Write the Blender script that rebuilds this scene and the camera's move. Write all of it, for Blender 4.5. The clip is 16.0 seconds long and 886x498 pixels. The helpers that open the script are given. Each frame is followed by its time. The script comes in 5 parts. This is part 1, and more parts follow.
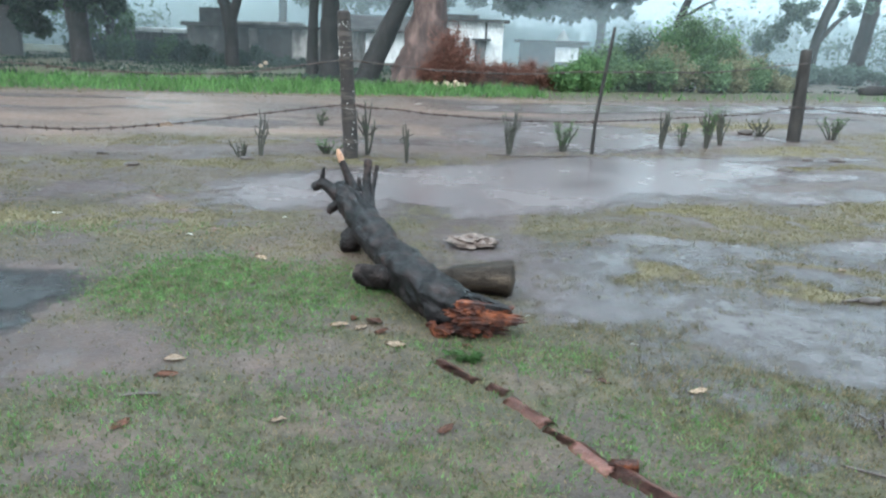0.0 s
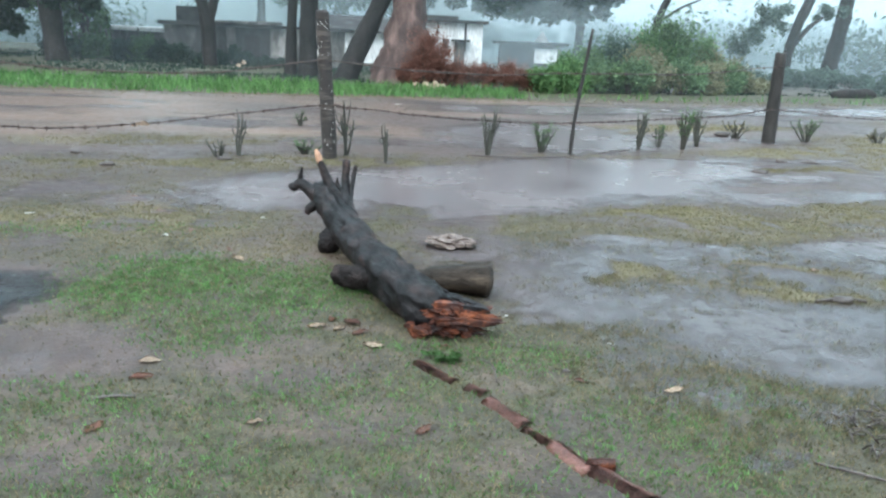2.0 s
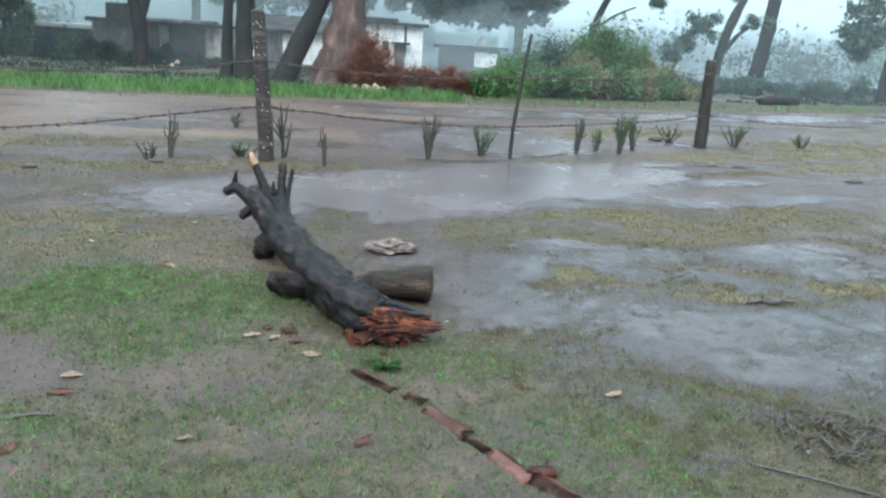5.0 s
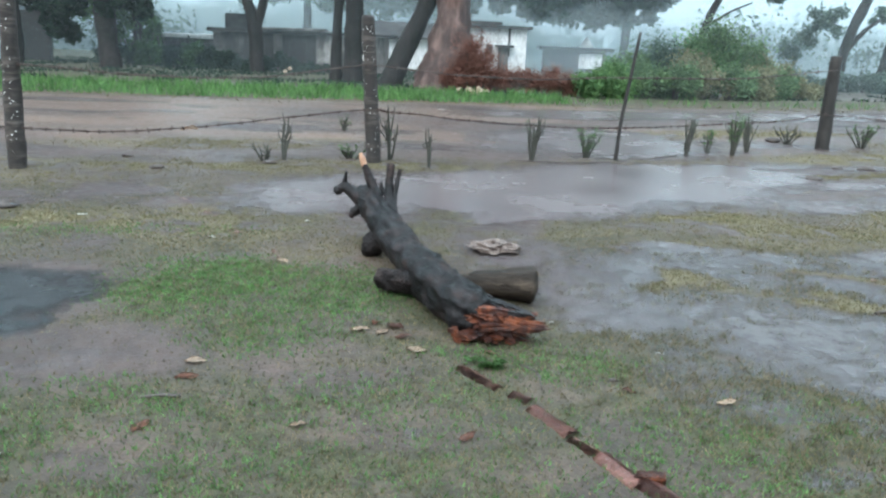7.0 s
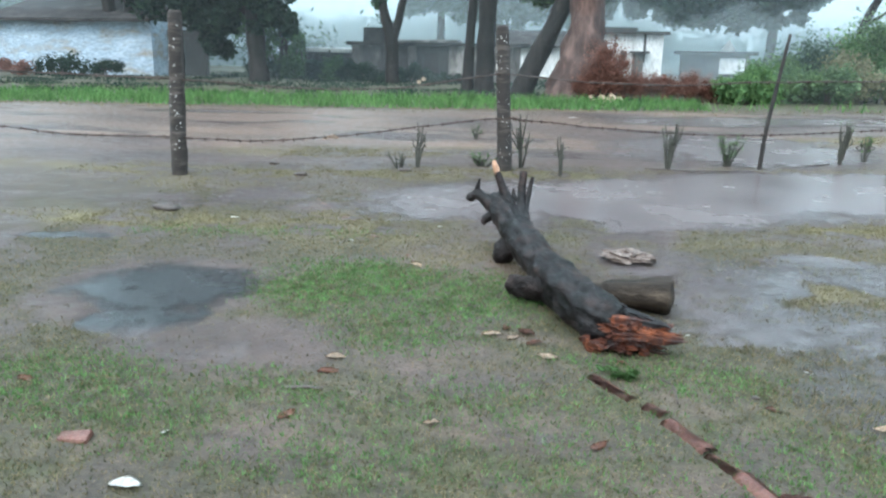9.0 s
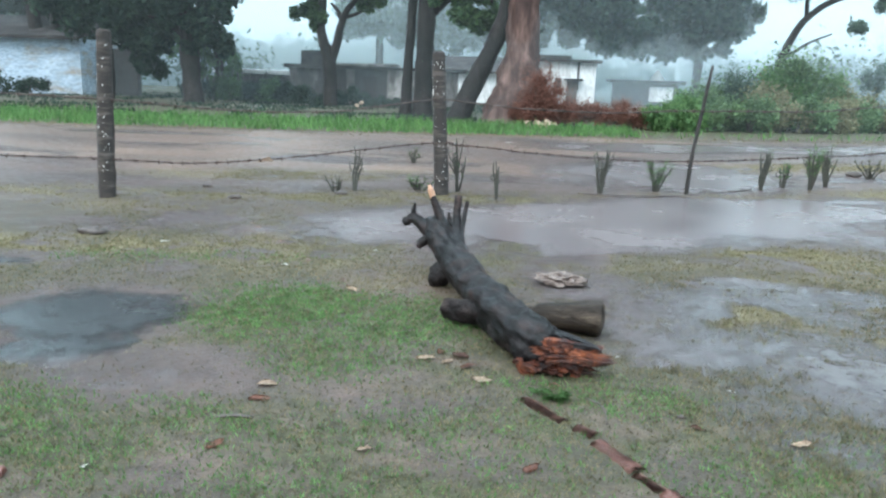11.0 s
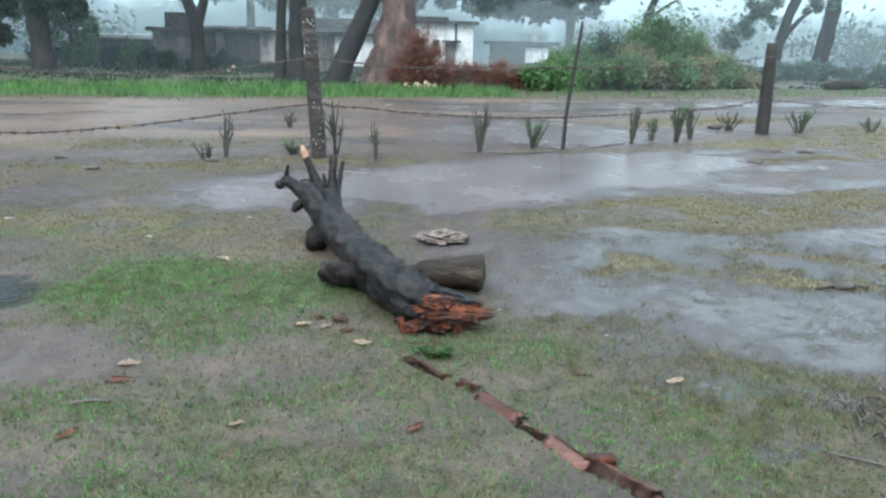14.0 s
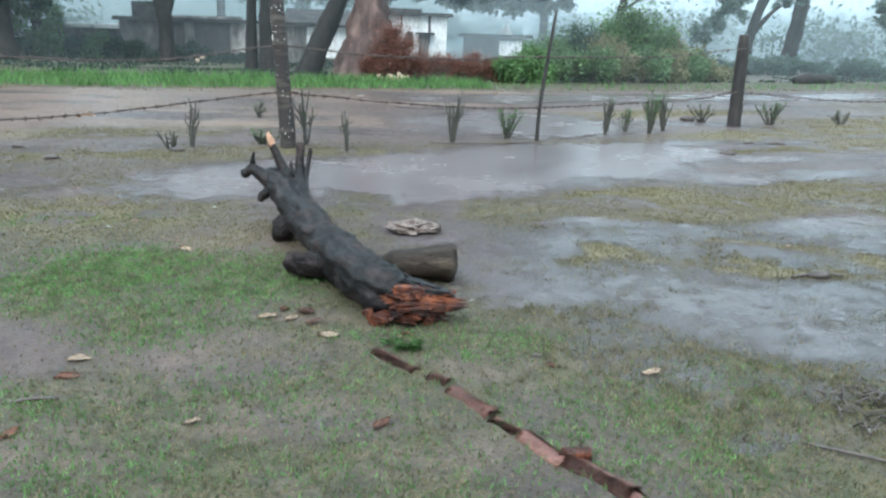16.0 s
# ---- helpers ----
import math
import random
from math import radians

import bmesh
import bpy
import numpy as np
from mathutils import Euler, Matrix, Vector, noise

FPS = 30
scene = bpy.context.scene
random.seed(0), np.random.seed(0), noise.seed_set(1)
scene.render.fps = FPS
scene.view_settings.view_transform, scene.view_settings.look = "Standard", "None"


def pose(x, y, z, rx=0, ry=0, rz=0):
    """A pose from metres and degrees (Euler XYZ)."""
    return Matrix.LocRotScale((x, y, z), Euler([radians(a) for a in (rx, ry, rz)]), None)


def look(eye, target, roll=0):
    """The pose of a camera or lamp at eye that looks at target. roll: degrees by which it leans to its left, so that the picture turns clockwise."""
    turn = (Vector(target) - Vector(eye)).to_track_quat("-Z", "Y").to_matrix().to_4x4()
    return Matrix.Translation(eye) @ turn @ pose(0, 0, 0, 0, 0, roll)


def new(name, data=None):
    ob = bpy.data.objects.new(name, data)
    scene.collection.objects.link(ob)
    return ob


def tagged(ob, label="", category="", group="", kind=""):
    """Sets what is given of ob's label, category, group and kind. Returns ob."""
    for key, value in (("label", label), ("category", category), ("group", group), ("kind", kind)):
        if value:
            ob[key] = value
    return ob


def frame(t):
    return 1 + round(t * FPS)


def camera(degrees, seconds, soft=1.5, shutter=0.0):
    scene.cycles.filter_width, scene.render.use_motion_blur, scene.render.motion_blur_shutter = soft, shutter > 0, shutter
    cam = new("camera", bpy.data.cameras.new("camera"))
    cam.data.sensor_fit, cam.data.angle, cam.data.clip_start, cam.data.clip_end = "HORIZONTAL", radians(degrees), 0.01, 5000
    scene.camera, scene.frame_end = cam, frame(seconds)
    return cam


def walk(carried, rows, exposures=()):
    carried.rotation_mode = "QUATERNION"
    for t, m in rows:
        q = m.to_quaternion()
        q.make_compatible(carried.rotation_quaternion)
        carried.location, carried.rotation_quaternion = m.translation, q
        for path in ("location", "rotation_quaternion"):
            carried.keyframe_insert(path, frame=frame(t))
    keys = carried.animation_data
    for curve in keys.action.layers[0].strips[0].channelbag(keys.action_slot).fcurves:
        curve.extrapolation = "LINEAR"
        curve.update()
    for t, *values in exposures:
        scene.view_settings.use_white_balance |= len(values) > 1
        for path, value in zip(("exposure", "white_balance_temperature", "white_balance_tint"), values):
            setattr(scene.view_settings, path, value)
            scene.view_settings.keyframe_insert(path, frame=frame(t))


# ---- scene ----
cam = camera(63.28, 16.0, soft=2.3)
PATH = [
    (0, (-0.000, -0.000, 1.500), (-0.000, 4.802, 0.106), 2.31),
    (0.5, (0.001, -0.001, 1.501), (0.037, 4.801, 0.109), 2.41),
    (1, (0.003, -0.002, 1.501), (0.077, 4.800, 0.112), 2.56),
    (1.5, (0.005, -0.003, 1.501), (0.111, 4.800, 0.114), 2.63),
    (2, (0.008, -0.000, 1.499), (0.148, 4.802, 0.116), 2.72),
    (2.5, (0.011, 0.010, 1.496), (0.189, 4.814, 0.120), 2.81),
    (3, (0.013, 0.025, 1.493), (0.270, 4.827, 0.125), 3.06),
    (3.5, (0.017, 0.040, 1.491), (0.358, 4.839, 0.130), 3.26),
    (4, (0.022, 0.050, 1.493), (0.447, 4.845, 0.140), 3.43),
    (4.2, (0.025, 0.052, 1.498), (0.480, 4.843, 0.142), 3.46),
    (4.72, (0.025, 0.057, 1.498), (0.549, 4.843, 0.150), 3.61),
    (5.25, (0.018, 0.062, 1.496), (0.569, 4.848, 0.158), 3.71),
    (5.78, (0.010, 0.063, 1.492), (0.496, 4.858, 0.160), 3.64),
    (6.3, (0.004, 0.060, 1.489), (0.286, 4.870, 0.150), 3.28),
    (6.5, (-0.001, 0.054, 1.485), (0.153, 4.866, 0.138), 3.07),
    (7, (-0.010, 0.041, 1.479), (-0.156, 4.851, 0.121), 2.46),
    (7.5, (-0.022, 0.024, 1.476), (-0.461, 4.815, 0.112), 1.95),
    (8, (-0.030, 0.011, 1.474), (-0.770, 4.768, 0.124), 1.32),
    (8.2, (-0.035, 0.004, 1.473), (-0.858, 4.750, 0.130), 1.13),
    (8.72, (-0.039, -0.003, 1.474), (-1.032, 4.713, 0.143), 0.87),
    (9.25, (-0.040, -0.011, 1.477), (-1.062, 4.704, 0.162), 1.05),
    (9.78, (-0.039, -0.016, 1.481), (-0.989, 4.720, 0.191), 1.42),
    (10.3, (-0.033, -0.017, 1.484), (-0.856, 4.755, 0.238), 1.74),
    (10.5, (-0.021, -0.011, 1.484), (-0.793, 4.776, 0.264), 1.82),
    (11, (-0.011, -0.013, 1.487), (-0.624, 4.812, 0.326), 2.04),
    (11.5, (-0.007, -0.011, 1.490), (-0.436, 4.849, 0.397), 2.12),
    (12, (-0.008, -0.002, 1.490), (-0.240, 4.878, 0.422), 2.24),
    (12.5, (-0.005, 0.016, 1.484), (-0.083, 4.893, 0.383), 2.18),
    (13, (0.009, 0.043, 1.467), (0.044, 4.903, 0.293), 1.96),
    (13.5, (0.030, 0.076, 1.440), (0.142, 4.910, 0.169), 1.71),
    (14, (0.048, 0.110, 1.414), (0.215, 4.917, 0.048), 1.46),
    (14.5, (0.057, 0.143, 1.393), (0.292, 4.925, -0.047), 1.59),
    (15, (0.062, 0.174, 1.377), (0.342, 4.948, -0.081), 1.73),
    (15.5, (0.067, 0.202, 1.365), (0.390, 4.981, -0.069), 1.87),
    (16, (0.075, 0.227, 1.354), (0.420, 5.014, -0.049), 1.89),
]
EXPOSURE = 1.53
DRIFT = [(0, 0.10), (2.5, 0.05), (4, -0.05), (6.5, -0.06), (8, 0.03), (10.5, 0.13), (11.5, 0.07), (12.5, 0.03), (15, 0.0), (16, 0.03)]
walk(cam, [(t, look(eye, target, roll)) for t, eye, target, roll in PATH], [(t, EXPOSURE + stops) for t, stops in DRIFT])

# ---- world and light: a wet, overcast evening ----
world = bpy.data.worlds.new("overcast_sky")
scene.world = world
world.use_nodes = True
wn, wl = world.node_tree.nodes, world.node_tree.links
sky = wn.new("ShaderNodeTexSky")
sky.sky_type = "NISHITA"
sky.sun_disc = False
sky.sun_elevation, sky.sun_rotation = radians(45), radians(215)
sky.dust_density, sky.ozone_density = 3.0, 2.0
cloud = wn.new("ShaderNodeMix")
cloud.data_type = "RGBA"
cloud.inputs[0].default_value = 0.82
cloud.inputs[7].default_value = (8.3, 10.6, 11.9, 1)
wl.new(sky.outputs[0], cloud.inputs[6])
# an overcast sky is about three times as bright overhead as at its edge
where, split, lift, shade = (wn.new("ShaderNode" + k) for k in ("TexCoord", "SeparateXYZ", "MapRange", "Mix"))
lift.inputs["From Min"].default_value, lift.inputs["From Max"].default_value = 0.0, 0.7
lift.inputs["To Min"].default_value, lift.inputs["To Max"].default_value = 0.33, 1.30
shade.data_type, shade.blend_type = "RGBA", "MULTIPLY"
shade.inputs[0].default_value = 1.0
wl.new(where.outputs["Generated"], split.inputs[0])
wl.new(split.outputs[2], lift.inputs["Value"])
wl.new(cloud.outputs[2], shade.inputs[6])
wl.new(lift.outputs[0], shade.inputs[7])
wl.new(shade.outputs[2], wn["Background"].inputs[0])
wn["Background"].inputs[1].default_value = 0.1
sun_data = bpy.data.lights.new("sun", "SUN")
sun_data.energy, sun_data.angle, sun_data.color = 0.6, radians(25), (1.0, 0.96, 0.9)
sun = new("sun", sun_data)
sun.matrix_world = look((-18, -26, 40), (0, 8, 0))

# ---- materials ----


def tree_of(name):
    m = bpy.data.materials.new(name)
    m.use_nodes = True
    return m, m.node_tree.nodes, m.node_tree.links, m.node_tree.nodes["Principled BSDF"]


def noise_node(n, l, scale, detail=6.0, stretch=(1, 1, 1), rough=0.6):
    co = n.new("ShaderNodeTexCoord")
    mp = n.new("ShaderNodeMapping")
    mp.inputs["Scale"].default_value = stretch
    l.new(co.outputs["Object"], mp.inputs[0])
    t = n.new("ShaderNodeTexNoise")
    t.inputs["Scale"].default_value, t.inputs["Detail"].default_value, t.inputs["Roughness"].default_value = scale, detail, rough
    l.new(mp.outputs[0], t.inputs["Vector"])
    return t


def ramp_node(n, l, source, stops):
    r = n.new("ShaderNodeValToRGB")
    e = r.color_ramp.elements
    while len(e) < len(stops):
        e.new(0.5)
    for k, (at, c) in enumerate(stops):
        e[k].position, e[k].color = at, (*c, 1)
    l.new(source, r.inputs[0])
    return r


def mix_node(n, l, how, a, b, fac):
    m = n.new("ShaderNodeMix")
    m.data_type, m.blend_type = "RGBA", how
    for socket, v in ((m.inputs[0], fac), (m.inputs[6], a), (m.inputs[7], b)):
        if hasattr(v, "links"):
            l.new(v, socket)
        elif isinstance(v, tuple):
            socket.default_value = (*v, 1)
        else:
            socket.default_value = v
    return m.outputs[2]


def surface(name, dark, mid, light, scale=4.0, rough=0.6, bump=0.3, fine=40.0, stretch=(1, 1, 1), vary=0.0, island=False, spec=0.5):
    """Three tones in broad stains, a fine grain over them, and relief; vary: brightness that differs from piece to piece."""
    m, n, l, b = tree_of(name)
    broad = noise_node(n, l, scale, 5.0, stretch)
    grain = noise_node(n, l, fine, 4.0, stretch)
    tone = ramp_node(n, l, broad.outputs[0], ((0.3, dark), (0.5, mid), (0.7, light))).outputs[0]
    g = ramp_node(n, l, grain.outputs[0], ((0.3, (0.62, 0.62, 0.62)), (0.7, (1.25, 1.25, 1.25)))).outputs[0]
    tone = mix_node(n, l, "MULTIPLY", tone, g, 1.0)
    if vary:
        who = n.new("ShaderNodeNewGeometry" if island else "ShaderNodeObjectInfo")
        r = ramp_node(n, l, who.outputs["Random Per Island" if island else "Random"], ((0.0, (1 - vary,) * 3), (1.0, (1 + vary, 1 + vary, 1 + vary * 0.6)))).outputs[0]
        tone = mix_node(n, l, "MULTIPLY", tone, r, 1.0)
    l.new(tone, b.inputs["Base Color"])
    rr = ramp_node(n, l, broad.outputs[0], ((0.3, (max(rough - 0.15, 0.05),) * 3), (0.7, (min(rough + 0.15, 1.0),) * 3)))
    l.new(rr.outputs[0], b.inputs["Roughness"])
    if bump:
        bp = n.new("ShaderNodeBump")
        bp.inputs["Strength"].default_value, bp.inputs["Distance"].default_value = bump, 0.02
        add = n.new("ShaderNodeMath")
        l.new(broad.outputs[0], add.inputs[0])
        l.new(grain.outputs[0], add.inputs[1])
        l.new(add.outputs[0], bp.inputs["Height"])
        l.new(bp.outputs[0], b.inputs["Normal"])
    b.inputs["Specular IOR Level"].default_value = spec
    return m


def attribute_node(n, name):
    a = n.new("ShaderNodeAttribute")
    a.attribute_name = name
    return a.outputs["Fac"]


def ground_material():
    """Wet mud, worn sod where grass grows, and tan clay on the track."""
    m, n, l, b = tree_of("wet_mud_and_turf")
    turf, clay = attribute_node(n, "turf"), attribute_node(n, "clay")
    broad = noise_node(n, l, 0.9, 6.0)
    mid = noise_node(n, l, 9.0, 6.0)
    fine = noise_node(n, l, 55.0, 4.0)
    track = noise_node(n, l, 0.5, 5.0, (0.5, 1.6, 1))
    mud = ramp_node(n, l, broad.outputs[0], ((0.32, (0.048, 0.036, 0.036)), (0.52, (0.072, 0.053, 0.051)), (0.7, (0.102, 0.075, 0.069)))).outputs[0]
    tan = ramp_node(n, l, track.outputs[0], ((0.34, (0.085, 0.066, 0.060)), (0.5, (0.132, 0.092, 0.076)), (0.66, (0.172, 0.120, 0.096)))).outputs[0]
    mud = mix_node(n, l, "MIX", mud, tan, clay)
    mud = mix_node(n, l, "MULTIPLY", mud, ramp_node(n, l, mid.outputs[0], ((0.35, (0.78, 0.77, 0.77)), (0.65, (1.15, 1.12, 1.08)))).outputs[0], 1.0)
    sod = ramp_node(n, l, mid.outputs[0], ((0.3, (0.034, 0.038, 0.020)), (0.5, (0.060, 0.062, 0.034)), (0.7, (0.098, 0.082, 0.050)))).outputs[0]
    sod = mix_node(n, l, "MIX", sod, (0.175, 0.150, 0.085), attribute_node(n, "straw"))
    edge = n.new("ShaderNodeMath")
    edge.operation = "MULTIPLY"
    l.new(turf, edge.inputs[0])
    l.new(ramp_node(n, l, fine.outputs[0], ((0.3, (0.55, 0.55, 0.55)), (0.55, (1, 1, 1)))).outputs[0], edge.inputs[1])
    tone = mix_node(n, l, "MIX", mud, sod, edge.outputs[0])
    tone = mix_node(n, l, "MULTIPLY", tone, ramp_node(n, l, fine.outputs[0], ((0.36, (0.5, 0.5, 0.5)), (0.62, (1.3, 1.3, 1.3)))).outputs[0], 0.6)
    l.new(tone, b.inputs["Base Color"])
    gloss = ramp_node(n, l, mid.outputs[0], ((0.3, (0.30,) * 3), (0.7, (0.55,) * 3))).outputs[0]
    l.new(mix_node(n, l, "MIX", gloss, (0.8, 0.8, 0.8), turf), b.inputs["Roughness"])
    b.inputs["Specular IOR Level"].default_value = 0.20
    bp = n.new("ShaderNodeBump")
    bp.inputs["Strength"].default_value, bp.inputs["Distance"].default_value = 0.6, 0.012
    l.new(fine.outputs[0], bp.inputs["Height"])
    l.new(bp.outputs[0], b.inputs["Normal"])
    return m


def water_material():
    """Rain water: clear where it thins out at its edge, cloudy with mud where it was stirred, ruffled by drops."""
    m, n, l, b = tree_of("rain_water")
    depth, silt = attribute_node(n, "depth"), attribute_node(n, "silt")
    broad = noise_node(n, l, 0.8, 5.0)
    brown = ramp_node(n, l, broad.outputs[0], ((0.3, (0.108, 0.089, 0.091)), (0.7, (0.168, 0.142, 0.142)))).outputs[0]
    dark = ramp_node(n, l, broad.outputs[0], ((0.3, (0.022, 0.025, 0.027)), (0.7, (0.042, 0.044, 0.046)))).outputs[0]
    l.new(mix_node(n, l, "MIX", dark, brown, silt), b.inputs["Base Color"])
    b.inputs["IOR"].default_value = 1.33
    l.new(ramp_node(n, l, broad.outputs[0], ((0.3, (0.18,) * 3), (0.7, (0.32,) * 3))).outputs[0], b.inputs["Roughness"])
    rings = noise_node(n, l, 34.0, 2.0)
    bp = n.new("ShaderNodeBump")
    bp.inputs["Strength"].default_value, bp.inputs["Distance"].default_value = 0.10, 0.01
    l.new(rings.outputs[0], bp.inputs["Height"])
    l.new(bp.outputs[0], b.inputs["Normal"])
    fine = noise_node(n, l, 7.0, 8.0, (1, 1, 1), 0.72)
    shore = n.new("ShaderNodeMath")
    shore.operation = "MULTIPLY_ADD"
    shore.inputs[1].default_value = 0.55
    lap = n.new("ShaderNodeMath")
    lap.operation = "MULTIPLY"
    lap.inputs[1].default_value = 0.85
    l.new(fine.outputs[0], lap.inputs[0])
    l.new(depth, shore.inputs[0])
    l.new(lap.outputs[0], shore.inputs[2])
    body = ramp_node(n, l, shore.outputs[0], ((0.54, (0, 0, 0)), (0.90, (0.94, 0.94, 0.94)))).outputs[0]
    clear, mx = n.new("ShaderNodeBsdfTransparent"), n.new("ShaderNodeMixShader")
    l.new(body, mx.inputs[0])
    l.new(clear.outputs[0], mx.inputs[1])
    l.new(b.outputs[0], mx.inputs[2])
    l.new(mx.outputs[0], n["Material Output"].inputs[0])
    return m


def leaf_material(name, a, c, rough=0.55, patches=0.6, spec=0.5, depth=0.35):
    """Foliage whose tone differs from leaf to leaf and from clump to clump, and lets some light through."""
    m, n, l, b = tree_of(name)
    who = n.new("ShaderNodeNewGeometry")
    tone = ramp_node(n, l, who.outputs["Random Per Island"], ((0.0, a), (1.0, c))).outputs[0]
    patch = noise_node(n, l, patches, 3.0)
    tone = mix_node(n, l, "MULTIPLY", tone, ramp_node(n, l, patch.outputs[0], ((0.3, (1 - depth,) * 3), (0.7, (1 + 0.85 * depth,) * 3))).outputs[0], 1.0)
    l.new(tone, b.inputs["Base Color"])
    b.inputs["Roughness"].default_value, b.inputs["Specular IOR Level"].default_value = rough, spec
    tr = n.new("ShaderNodeBsdfTranslucent")
    l.new(tone, tr.inputs[0])
    mx = n.new("ShaderNodeMixShader")
    mx.inputs[0].default_value = 0.35
    l.new(b.outputs[0], mx.inputs[1])
    l.new(tr.outputs[0], mx.inputs[2])
    l.new(mx.outputs[0], n["Material Output"].inputs[0])
    return m


def haze_material(name, amount):
    # Haze as a sheet: pale blue, mixed over whatever lies behind by amount.
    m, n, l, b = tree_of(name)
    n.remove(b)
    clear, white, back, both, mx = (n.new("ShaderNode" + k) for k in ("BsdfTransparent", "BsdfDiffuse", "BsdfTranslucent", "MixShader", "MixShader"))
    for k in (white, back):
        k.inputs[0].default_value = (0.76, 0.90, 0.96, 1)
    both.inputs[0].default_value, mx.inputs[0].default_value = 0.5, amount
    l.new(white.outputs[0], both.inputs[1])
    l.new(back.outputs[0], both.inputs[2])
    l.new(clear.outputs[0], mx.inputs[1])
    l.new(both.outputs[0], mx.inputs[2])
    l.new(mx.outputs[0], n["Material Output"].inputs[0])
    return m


def bark_material():
    """Wet black-brown bark, cracked along the fallen trunk."""
    m, n, l, b = tree_of("wet_dark_bark")
    co, mp = n.new("ShaderNodeTexCoord"), n.new("ShaderNodeMapping")
    mp.vector_type = "TEXTURE"
    mp.inputs["Rotation"].default_value, mp.inputs["Scale"].default_value = (0, 0, radians(113)), (5.0, 1, 1)
    l.new(co.outputs["Object"], mp.inputs[0])
    crack = n.new("ShaderNodeTexNoise")
    crack.inputs["Scale"].default_value, crack.inputs["Detail"].default_value = 26, 6
    l.new(mp.outputs[0], crack.inputs["Vector"])
    blotch = noise_node(n, l, 6.0, 6.0)
    fine = noise_node(n, l, 90.0, 3.0)
    tone = ramp_node(n, l, blotch.outputs[0], ((0.36, (0.004, 0.0036, 0.0042)), (0.50, (0.010, 0.0084, 0.0092)), (0.60, (0.024, 0.016, 0.0152)), (0.70, (0.058, 0.036, 0.030)))).outputs[0]
    tone = mix_node(n, l, "MULTIPLY", tone, ramp_node(n, l, crack.outputs[0], ((0.40, (0.30, 0.30, 0.30)), (0.58, (1.35, 1.35, 1.35)))).outputs[0], 1.0)
    l.new(tone, b.inputs["Base Color"])
    l.new(ramp_node(n, l, blotch.outputs[0], ((0.35, (0.34,) * 3), (0.65, (0.68,) * 3))).outputs[0], b.inputs["Roughness"])
    b.inputs["Specular IOR Level"].default_value = 0.22
    both = n.new("ShaderNodeMath")
    both.operation = "MULTIPLY_ADD"
    both.inputs[1].default_value = 0.25
    l.new(fine.outputs[0], both.inputs[0])
    l.new(crack.outputs[0], both.inputs[2])
    bp = n.new("ShaderNodeBump")
    bp.inputs["Strength"].default_value, bp.inputs["Distance"].default_value = 0.9, 0.02
    l.new(both.outputs[0], bp.inputs["Height"])
    l.new(bp.outputs[0], b.inputs["Normal"])
    return m


GROUND = ground_material()
WATER = water_material()
BARK_WET = bark_material()
LOG_STUB = surface("wet_dark_stub_bark", (0.005, 0.004, 0.004), (0.012, 0.009, 0.009), (0.040, 0.028, 0.026), 8, 0.50, 1.0, 42, (1, 1, 1), spec=0.14)
HEART = surface("torn_orange_heartwood", (0.012, 0.004, 0.004), (0.056, 0.015, 0.009), (0.21, 0.060, 0.026), 16, 0.45, 0.6, 70, vary=0.45, spec=0.35)
CUT_PALE = surface("pale_cut_wood", (0.30, 0.15, 0.09), (0.46, 0.25, 0.155), (0.56, 0.35, 0.23), 20, 0.5, 0.3, 90)
BLOCK = surface("weathered_grey_brown_wood", (0.010, 0.007, 0.005), (0.026, 0.018, 0.013), (0.100, 0.074, 0.055), 6, 0.5, 0.8, 45, (0.5, 2, 2), spec=0.2)
STONE = surface("pale_flaky_stone", (0.08, 0.055, 0.048), (0.19, 0.140, 0.120), (0.34, 0.27, 0.24), 22, 0.5, 0.9, 90)
BRICK = surface("wet_red_clay", (0.098, 0.039, 0.031), (0.156, 0.063, 0.050), (0.220, 0.102, 0.082), 9, 0.38, 0.5, 80, vary=0.10)
POST_OLD = surface("lichened_post_wood", (0.012, 0.009, 0.008), (0.030, 0.022, 0.019), (0.130, 0.108, 0.095), 7, 0.65, 1.0, 30, (0.45, 0.45, 2.4))
POST_DARK = surface("wet_dark_post_wood", (0.010, 0.009, 0.008), (0.024, 0.020, 0.018), (0.050, 0.043, 0.038), 8, 0.65, 0.7, 45, (1, 1, 0.3))
WIRE = surface("rusty_wire", (0.025, 0.015, 0.012), (0.050, 0.030, 0.024), (0.085, 0.052, 0.042), 20, 0.6, 0.2, 90)
WHITE_BIT = surface("white_scrap", (0.55, 0.52, 0.48), (0.72, 0.70, 0.66), (0.8, 0.78, 0.75), 20, 0.5, 0.1, 60)
DEAD_LEAF = surface("dead_leaf", (0.340, 0.225, 0.160), (0.480, 0.345, 0.255), (0.600, 0.470, 0.370), 30, 0.45, 0.2, 90, vary=0.15)
RED_LEAF = surface("wet_red_dead_leaf", (0.102, 0.037, 0.025), (0.162, 0.063, 0.042), (0.216, 0.096, 0.066), 30, 0.4, 0.2, 90, vary=0.3)
TAN_ROCK = surface("tan_rock", (0.20, 0.14, 0.095), (0.36, 0.27, 0.19), (0.48, 0.38, 0.28), 12, 0.7, 0.5, 60)
TWIG = surface("wet_twig", (0.030, 0.022, 0.020), (0.060, 0.045, 0.040), (0.10, 0.078, 0.068), 25, 0.5, 0.3, 90)
STEM = surface("dull_green_grey_stem", (0.026, 0.025, 0.022), (0.052, 0.052, 0.042), (0.090, 0.090, 0.072), 25, 0.6, 0.3, 90)
